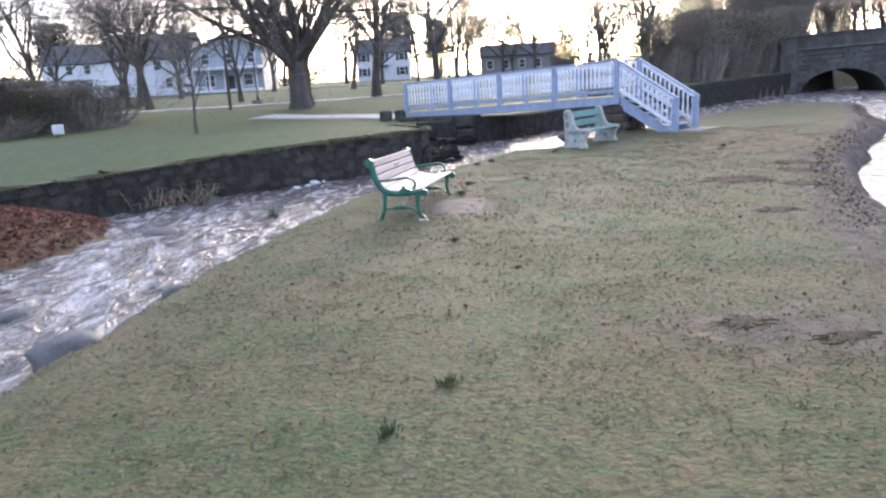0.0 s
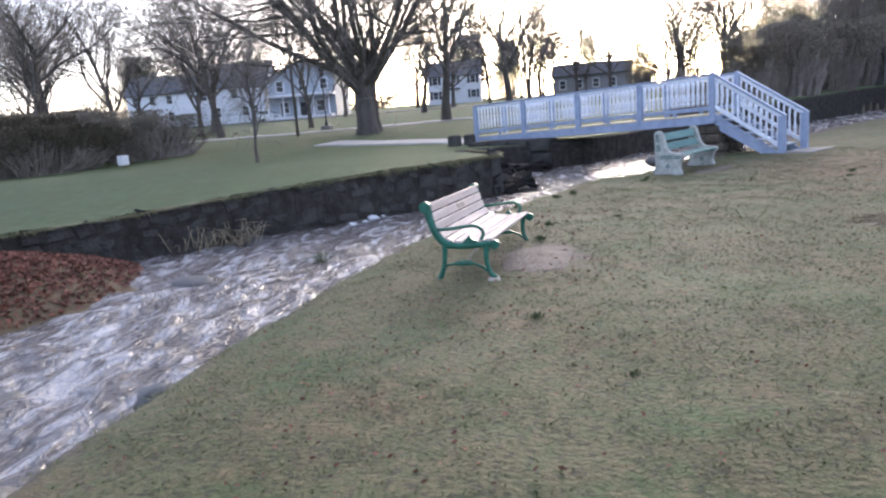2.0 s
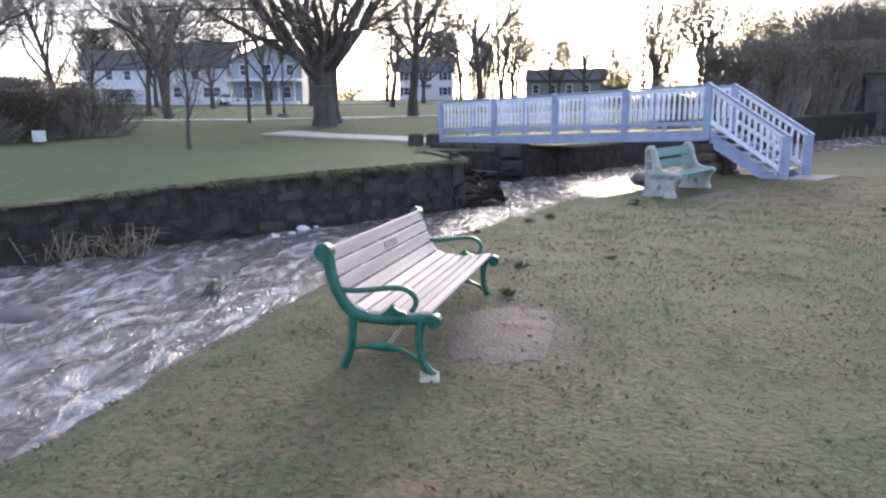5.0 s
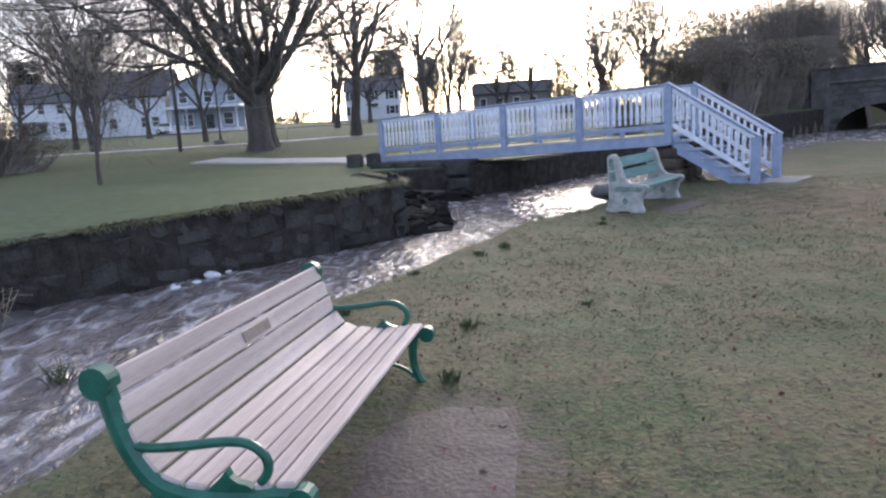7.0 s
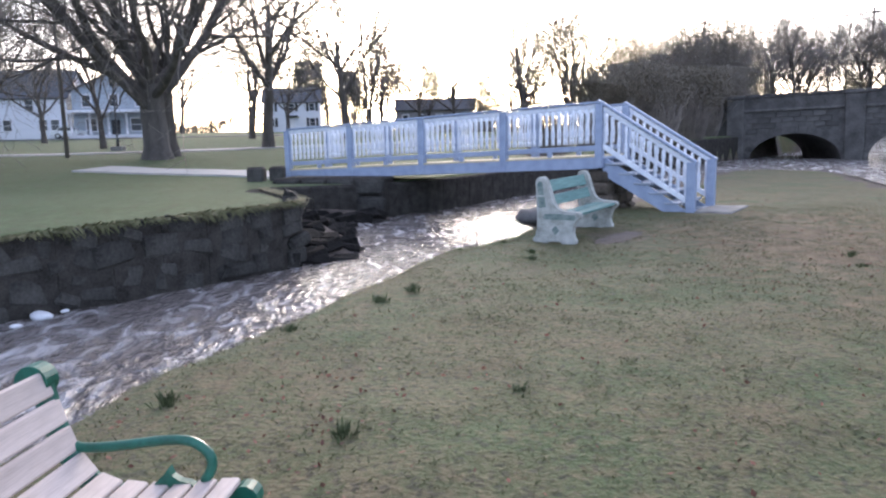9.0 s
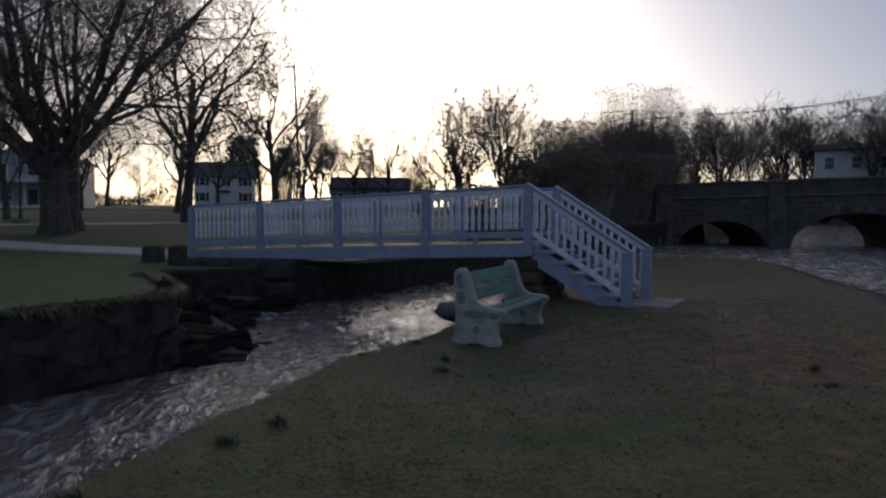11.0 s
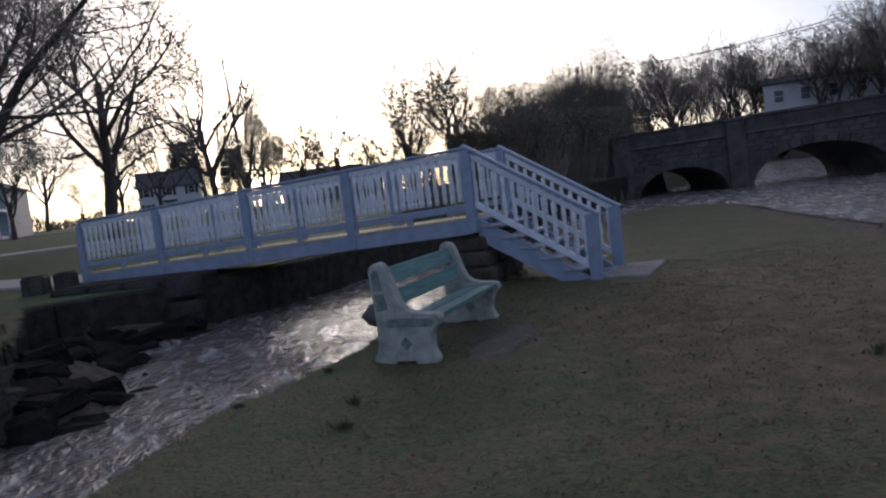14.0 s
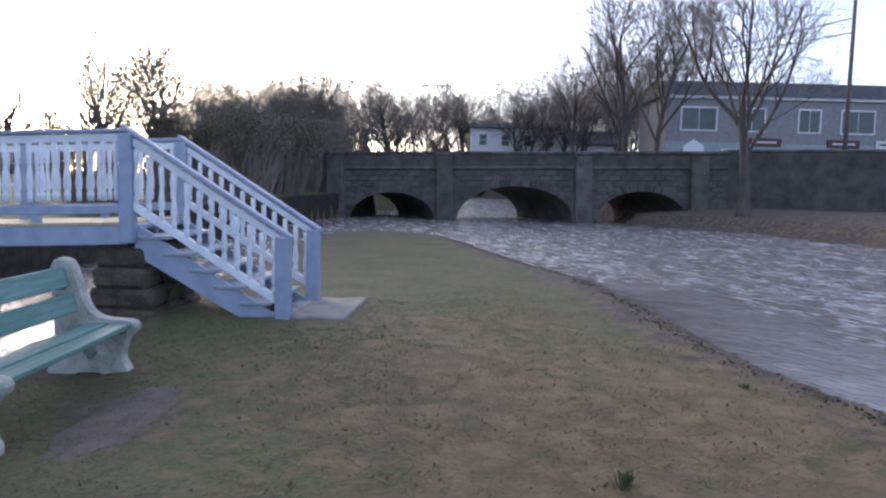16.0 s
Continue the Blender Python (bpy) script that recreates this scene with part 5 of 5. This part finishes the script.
def sag(name, a, b, drop, label):
    a, b = Vector(a), Vector(b)
    pts = [a.lerp(b, k / 14) - Vector((0, 0, drop * (1 - (2 * k / 14 - 1) ** 2))) for k in range(15)]
    tagged(new(name, B().tube(pts, 0.035, 4).mesh(name, WIREM)), label, "cable")


sag("overhead_cable", (53.8, 39.2, 13.6), (56.0, 92.0, 14.6), 1.2, "black overhead cable between utility poles")
sag("overhead_cable", (56.0, 92.0, 14.6), (38.0, 97.0, 14.6), 0.5, "black overhead cable between utility poles")
sag("overhead_cable", (38.0, 97.0, 14.6), (-3.0, 88.5, 16.6), 2.0, "black overhead cable between utility poles")
sag("overhead_cable", (53.8, 39.2, 12.6), (38.0, 97.0, 13.6), 1.5, "black overhead cable between utility poles")


def lamp_post(x, y):
    p = thing("lamp_post", put(x, y), "dark slim park lamp post on a square base", "lamp post")
    part("base", B().box(0.6, 0.6, 0.25, at(0, 0, 0.1), 0.03), SLABC, p)
    part("pole", B().lathe([(0.09, 0.2), (0.07, 0.5), (0.05, 0.6), (0.04, 3.2)], 8), SHUTTER, p, smooth=True)
    part("lantern", B().lathe([(0.06, 3.2), (0.16, 3.35), (0.2, 3.7), (0.22, 3.72), (0.05, 3.95)], 8), SHUTTER, p)


lamp_post(-14.0, 46.4)


def strip(name, line, width, material, label, cat, lift, step=0.7):
    """A paved strip that follows the ground."""
    pts = along(line, step)
    vs, fs = [], []
    for x, y, a in pts:
        nx, ny = -math.sin(a), math.cos(a)
        for s in (-1, 1):
            px, py = x + nx * s * width / 2, y + ny * s * width / 2
            vs.append((px, py, land_z(px, py) + lift))
    n = len(pts)
    o = len(vs)
    vs += [(x, y, z - 0.25) for x, y, z in vs]
    for i in range(n - 1):
        fs.append((2 * i + 1, 2 * i, 2 * i + 2, 2 * i + 3))
        for s in (0, 1):
            fs.append((2 * i + s, 2 * i + 2 + s, o + 2 * i + 2 + s, o + 2 * i + s))
    tagged(new(name, B().add(vs, fs).mesh(name, material)), label, cat, kind="structure")


strip("pavement", [(-2.0, 27.5), (-4.0, 29.0), (-9.6, 31.9)], 1.5, PATHC, "pale concrete footpath leading off the footbridge", "footpath", 0.05)
strip("road", [(-90, 34), (-30, 39.5), (-12, 43), (4, 52), (14, 66)], 1.7, PATHC, "narrow pale park road across the far lawn", "road", 0.05, 1.5)
strip("road", [(-140, 90), (-60, 92), (-10, 95), (30, 106)], 6.5, ASPH, "grey asphalt street before the houses", "road", 0.05, 4)

# ---- footbridge abutment on the far bank ----


def abutment():
    m = at(-1.0, 24.35, 0, 0, 0, math.degrees(math.atan2(-0.9, 2.5)))
    ab = thing("abutment", m, "dark squared stone abutment under the footbridge end", "abutment")
    rnd = random.Random(8)
    part("core", B().box(2.6, 0.9, 1.7, at(0, 0.6, -0.45), 0.04), STONEW, ab)
    for row in range(4):
        for k in range(4):
            w = 2.7 / 4
            part("stone", stone_mesh(rnd, w - 0.03, 0.3, 0.36, STONE, "stone"), None, ab, m=at(-1.35 + (k + 0.5) * w + (row % 2) * 0.06, 0.12 + rnd.uniform(-0.03, 0.02), 0.2 - row * 0.385))


abutment()
pl_ = B().box(0.55, 0.5, 1.1, b=0.05)
rb = random.Random(3)
pl_.v = [tuple(c * (1 + rb.uniform(-0.07, 0.07)) for c in p) for p in pl_.v]
ob_ = new("stone_block", pl_.mesh("stone_block", PALESTONE))
ob_.location = (-5.95, 8.1, -0.15)
tagged(ob_, "pale squared stone ending the far bank wall", "stone block")
for x, y, s in ((-2.85, 26.0, 0.42), (-2.35, 26.1, 0.36)):
    b_ = B().box(s, s, 0.5, b=0.05)
    rb = random.Random(int(s * 100))
    b_.v = [tuple(c * (1 + rb.uniform(-0.06, 0.06)) for c in p) for p in b_.v]
    ob_ = new("kerb_stone", b_.mesh("kerb_stone", STONE))
    ob_.location = (x, y, land_z(x, y) + 0.1)
    tagged(ob_, "dark square stone block beside the footpath end", "stone block")

# ---- small things along the near bank ----


def tuft(x, y, h, seed, label="dark green tuft of longer grass on the lawn"):
    rnd = random.Random(seed)
    b = B()
    vs, fs = [], []
    for k in range(46):
        a, r = rnd.uniform(0, 6.28), abs(rnd.gauss(0, 0.035))
        p = Vector((r * math.cos(a), r * math.sin(a), 0))
        t = p + Vector((math.cos(a) * rnd.uniform(0, 0.6) * h, math.sin(a) * rnd.uniform(0, 0.6) * h, h * rnd.uniform(0.5, 1.1)))
        u = Vector((-math.sin(a), math.cos(a), 0)) * 0.006
        mid = p.lerp(t, 0.55) + Vector((0, 0, 0.15 * h))
        o = len(vs)
        vs += [p - u, p + u, mid + u * 0.8, t, mid - u * 0.8]
        fs.append((o, o + 1, o + 2, o + 3, o + 4))
    b.add(vs, fs)
    ob = new("grass_tuft", b.mesh("grass_tuft", TUFT))
    ob.location = (x, y, land_z(x, y) - 0.01)
    tagged(ob, label, "grass tuft", "grass tufts on the lawn")


TUFTS = [(0.61, 3.25, 0.1), (0.39, 2.75, 0.09), (0.48, 6.8, 0.1), (0.5, 11.06, 0.14), (0.86, 14.2, 0.16), (0.58, 13.85, 0.13), (-0.05, 13.1, 0.13), (-0.47, 11.6, 0.15), (1.4, 11.6, 0.07),
         (5.7, 15.45, 0.13), (2.23, 15.9, 0.12), (2.34, 16.5, 0.12), (1.04, 5.7, 0.06), (0.43, 9.95, 0.13), (7.98, 16.3, 0.07), (5.47, 14.9, 0.09), (2.2, 18.0, 0.12), (1.5, 17.0, 0.1)]
for i, (x, y, h) in enumerate(TUFTS):
    tuft(x, y, h * 0.52, 100 + i)


def rock(name, x, y, z, sx, sy, sz, seed, material, label, cat="rock"):
    rnd = random.Random(seed)
    b = B()
    n, rows = 12, 7
    vs = []
    for i in range(rows):
        v = math.pi * (i + 0.5) / rows
        for k in range(n):
            w = 2 * math.pi * k / n
            d = Vector((math.sin(v) * math.cos(w), math.sin(v) * math.sin(w), math.cos(v)))
            r = 1 + 0.28 * noise.noise(d * 1.7 + Vector((seed, 0, 0))) + rnd.uniform(-0.03, 0.03)
            vs.append((d.x * sx * r, d.y * sy * r, d.z * sz * r))
    fs = [(i * n + k, i * n + (k + 1) % n, (i + 1) * n + (k + 1) % n, (i + 1) * n + k) for i in range(rows - 1) for k in range(n)]
    fs = [q[::-1] for q in fs] + [tuple(range(n)), tuple((rows - 1) * n + k for k in range(n - 1, -1, -1))]
    b.add(vs, fs)
    ob = new(name, b.mesh(name, material, True))
    ob.location, ob.rotation_euler = (x, y, z), (0, 0, rnd.uniform(0, 6))
    tagged(ob, label, cat)


for i, (x, y, s) in enumerate(((-1.95, 3.3, 0.24), (-1.95, 4.35, 0.26), (-2.0, 2.6, 0.26), (-1.82, 5.75, 0.15), (3.0, 20.2, 0.28))):
    rock("bank_rock", x, y, -0.12, s, s * 1.2, s * 0.62, 5 + i, RIVERROCK, "grey rounded rock at the edge of the bank")
for i, (x, y, s) in enumerate(((-3.2, 14.7, 0.075), (-3.0, 15.4, 0.13), (-3.05, 15.0, 0.06), (-3.3, 14.85, 0.04), (-2.85, 15.6, 0.05))):
    rock("foam_lump", x, y, WATER_Z + 0.04, s, s * 0.6, s * 0.4, 25 + i, FOAMY, "white lump of foam caught by the far wall", "foam")
for i, (x, y, s) in enumerate(((-4.3, 10.6, 0.3), (-3.9, 6.6, 0.26), (-4.9, 12.9, 0.25), (-4.6, 13.6, 0.3))):
    rock("stream_rock", x, y, WATER_Z - 0.06, s, s * 1.1, s * 0.45, 45 + i, RIVERROCK, "wet dark rock breaking the stream surface")


def stalks(x, y, z, h, n, seed, spreadr, label, material=DRYST):
    rnd = random.Random(seed)
    b = B()
    for k in range(n):
        p = Vector((rnd.gauss(0, spreadr), rnd.gauss(0, spreadr), 0))
        d = Vector((rnd.gauss(0, 0.5), rnd.gauss(0, 0.5), 1)).normalized()
        q = p + d * h * rnd.uniform(0.4, 1)
        e = q + Vector((rnd.gauss(0, 0.25) * h, rnd.gauss(0, 0.25) * h, -0.05 * h))
        b.tube([p, q, e], [0.006, 0.005, 0.002], 3, cap=False)
    ob = new("dry_weeds", b.mesh("dry_weeds", material))
    ob.location = (x, y, z)
    tagged(ob, label, "weeds", "dry weeds in the stream")


stalks(-4.9, 13.4, -0.5, 0.5, 60, 3, 0.2, "tangle of pale dry weeds at the wall foot")
stalks(-5.3, 12.9, -0.45, 0.4, 40, 4, 0.25, "tangle of pale dry weeds at the wall foot")
stalks(-2.75, 11.5, -0.52, 0.28, 30, 5, 0.06, "small clump of dry weeds standing in the stream", TUFT)
stalks(-3.9, 9.4, -0.5, 0.25, 24, 6, 0.16, "drowned twigs caught in the stream", TWIG)

# fallen leaves on the far bank, and crumbs of leaf and soil over the lawn
rl = np.random.RandomState(4)


def scraps(name, xy, size, material, label, cat, lift=0.012, flat=0.35):
    n = len(xy)
    z = land(xy[:, 0], xy[:, 1])[0] + lift
    c = np.stack([xy[:, 0], xy[:, 1], z], -1)
    u = rl.normal(0, 1, (n, 3)) * (1, 1, flat)
    u /= np.linalg.norm(u, axis=1)[:, None]
    w = rl.normal(0, 1, (n, 3)) * (1, 1, flat)
    v = np.cross(u, np.cross(w, u))
    v /= np.linalg.norm(v, axis=1)[:, None]
    s = (size * rl.uniform(0.5, 1.3, n))[:, None]
    P = np.stack([c - u * s, c + v * s * 0.55, c + u * s, c - v * s * 0.55], 1).reshape(-1, 3)
    me = bpy.data.meshes.new(name)
    me.from_pydata(P.tolist(), [], np.arange(4 * n).reshape(n, 4).tolist())
    me.materials.append(material)
    tagged(new(name, me), label, cat, kind="stuff")


xy = np.stack([rl.normal(-6.6, 1.1, 9000), rl.normal(9.9, 1.5, 9000)], -1)
k_ = land(xy[:, 0], xy[:, 1])[0]
xy = xy[(k_ > -0.5) & (inside_dist(xy[:, 0], xy[:, 1], LEFT) < 0.1)]
scraps("leaf_litter", xy, 0.045, LEAF, "reddish brown fallen leaves heaped on the far bank", "leaf litter", 0.02, 0.5)
xy = np.stack([rl.uniform(-2, 12, 1800), rl.uniform(1.5, 26, 1800)], -1)
xy = xy[inside_dist(xy[:, 0], xy[:, 1], PEN) > 0.15]
for cx, cy, r, k in ((2.4, 4.1, 0.7, 260), (4.6, 9.8, 0.8, 160), (5.5, 14.2, 1.4, 320), (6.5, 17.0, 1.8, 320), (0.0, 6.4, 0.8, 160), (0.0, 11.4, 0.7, 200), (0.6, 8.4, 0.5, 90), (3.0, 9.5, 1.4, 160), (-0.3, 4.6, 0.6, 120)):
    q = rl.normal(0, r, (k, 2)) + (cx, cy)
    xy = np.concatenate([xy, q[inside_dist(q[:, 0], q[:, 1], PEN) > 0.05]])
scraps("lawn_litter", xy, 0.016, LEAF, "scattered crumbs of brown leaf on the lawn", "leaf litter", 0.012, 0.4)

# short grass
n_ = 620000
bx, by = rl.uniform(-2.2, 10, n_), 1.0 + 21 * rl.uniform(0, 1, n_) ** 1.12
near = np.abs(bx - np.interp(by, [0, 8, 14, 22], [0.7, 0.8, 3.2, 6]))
keep = (inside_dist(bx, by, PEN) > -0.05) & (rl.uniform(0, 1, n_) < np.clip(1.25 - near / 6, 0.1, 1)) & (np.hypot((bx - 0.5) / 0.42, (by - 9.02) / 0.74) > 1)
clump = wave_noise(bx, by, 2.2) + 0.7 * wave_noise(by, bx, 6.1) + 0.6 * wave_noise(bx, by, 14.0)
keep &= clump > rl.uniform(-1.4, 0.6, n_)
bx, by = bx[keep], by[keep]
bz = land(bx, by)[0] - 0.004
n_ = len(bx)
a_ = rl.uniform(0, 6.28, n_)
h_ = np.where(rl.uniform(0, 1, n_) < 0.1, rl.uniform(0.014, 0.032, n_), rl.uniform(0.005, 0.017, n_))
l_ = rl.normal(0, 0.032, (n_, 2))
w_ = 0.006
P_ = np.stack([np.stack([bx - w_ * np.cos(a_), by - w_ * np.sin(a_), bz], -1), np.stack([bx + w_ * np.cos(a_), by + w_ * np.sin(a_), bz], -1), np.stack([bx + l_[:, 0], by + l_[:, 1], bz + h_], -1)], 1).reshape(-1, 3)
me_ = bpy.data.meshes.new("short_grass")
me_.from_pydata(P_.tolist(), [], np.arange(3 * n_).reshape(n_, 3).tolist())
me_.materials.append(BLADE)
tagged(new("short_grass", me_), "short patchy winter grass on the near lawn", "grass", kind="stuff")

# ---- stones of the far wall ----
rs = random.Random(21)
STONES = [stone_mesh(rs, rs.uniform(0.2, 0.66), 0.2, rs.uniform(0.12, 0.3), STONE, "stone", 0.2) for _ in range(14)]
cnt = 0
for row in range(4):
    for i, (x, y, a) in enumerate(along([(-7.4, 10.8), (-6.3, 12.1), (-5.0, 13.5), (-3.4, 15.1), (-1.3, 17.3), (-0.7, 18.1), (-0.75, 18.9), (-1.35, 20.6)], 0.41)):
        if cnt >= 200:
            break
        cnt += 1
        off = rs.uniform(-0.18, 0.18)
        px, py = x + math.cos(a) * off, y + math.sin(a) * off
        z = float(park_z(px, py)) - 0.12 - row * 0.215 + rs.uniform(-0.05, 0.05)
        inset = rs.uniform(0.095, 0.15)
        part("stone", STONES[rs.randrange(14)], None, WALL_OB, m=Matrix.Translation((px - math.sin(a) * inset, py + math.cos(a) * inset, z)) @ rotz(a + rs.uniform(-0.12, 0.12)) @ Matrix.Rotation(rs.uniform(-0.4, 0.4), 4, 'Y'))

# tumbled stones added on the recess bank; their near-black colour stands in for shade
SHADE_STONES = [stone_mesh(rs, rs.uniform(0.25, 0.5), 0.3, rs.uniform(0.14, 0.26), SHADEROCK, "stone", 0.22) for _ in range(8)]
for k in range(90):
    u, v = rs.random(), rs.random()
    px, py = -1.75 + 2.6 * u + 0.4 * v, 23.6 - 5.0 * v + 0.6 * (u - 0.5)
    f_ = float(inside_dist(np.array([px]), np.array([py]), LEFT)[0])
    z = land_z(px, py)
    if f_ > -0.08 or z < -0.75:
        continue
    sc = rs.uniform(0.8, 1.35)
    part("stone", SHADE_STONES[rs.randrange(8)], None, WALL_OB, m=at(px, py, z - 0.02, rs.uniform(-14, 14), rs.uniform(-20, 20), rs.uniform(0, 360)) @ Matrix.Diagonal((sc, sc * 1.6, sc, 1)))

# grass and roots that hang over the top of the far wall
n_ = 9000
fr_ = along([(-5.9, 3.2), (-5.9, 8.0), (-7.6, 10.6), (-6.3, 12.1), (-5.0, 13.5), (-3.4, 15.1), (-1.3, 17.3), (-0.7, 18.1), (-0.75, 18.9), (-1.35, 20.6), (-2.05, 22.7)], 0.05)
pk_ = rl.randint(0, len(fr_), n_)
q_ = np.array(fr_)[pk_]
in_ = rl.uniform(-0.04, 0.2, n_)
cx_, cy_ = q_[:, 0] - np.sin(q_[:, 2]) * in_, q_[:, 1] + np.cos(q_[:, 2]) * in_
cz_ = park_z(cx_, cy_) + 0.03
out_ = rl.uniform(0.02, 0.16, n_)
drop_ = rl.uniform(-0.05, 0.13, n_) * (0.6 + 0.6 * np.sin(q_[:, 0] * 3.1) * np.sin(q_[:, 1] * 2.3))
ex_, ey_ = cx_ + np.sin(q_[:, 2]) * out_ + rl.normal(0, 0.04, n_), cy_ - np.cos(q_[:, 2]) * out_ + rl.normal(0, 0.04, n_)
ux_, uy_ = np.cos(q_[:, 2]) * 0.012, np.sin(q_[:, 2]) * 0.012
P_ = np.stack([np.stack([cx_ - ux_, cy_ - uy_, cz_], -1), np.stack([cx_ + ux_, cy_ + uy_, cz_], -1), np.stack([ex_, ey_, cz_ - drop_], -1)], 1).reshape(-1, 3)
me_ = bpy.data.meshes.new("bank_grass")
me_.from_pydata(P_.tolist(), [], np.arange(3 * n_).reshape(n_, 3).tolist())
me_.materials.append(BLADE)
tagged(new("bank_grass", me_), "ragged grass hanging over the top of the far wall", "grass", kind="stuff")

# flotsam left along the shore of the broad river
sh_ = along([(17, 33), (14.2, 26.9), (12.4, 22.3), (10.5, 19.2), (8.96, 16.9), (8.4, 15.6), (7, 13.3), (5.8, 10.3), (4.6, 6.9)], 0.02)
q_ = np.array(sh_)[rl.randint(0, len(sh_), 3000)]
xy = q_[:, :2] + rl.normal(0, 0.13, (3000, 2)) - 0.2 * np.stack([-np.sin(q_[:, 2]), np.cos(q_[:, 2])], -1)
xy = xy[inside_dist(xy[:, 0], xy[:, 1], PEN) > -0.25]
scraps("flotsam", xy, 0.02, MUD, "dark twigs and leaf scraps washed up along the shore", "flotsam", 0.015, 0.3)
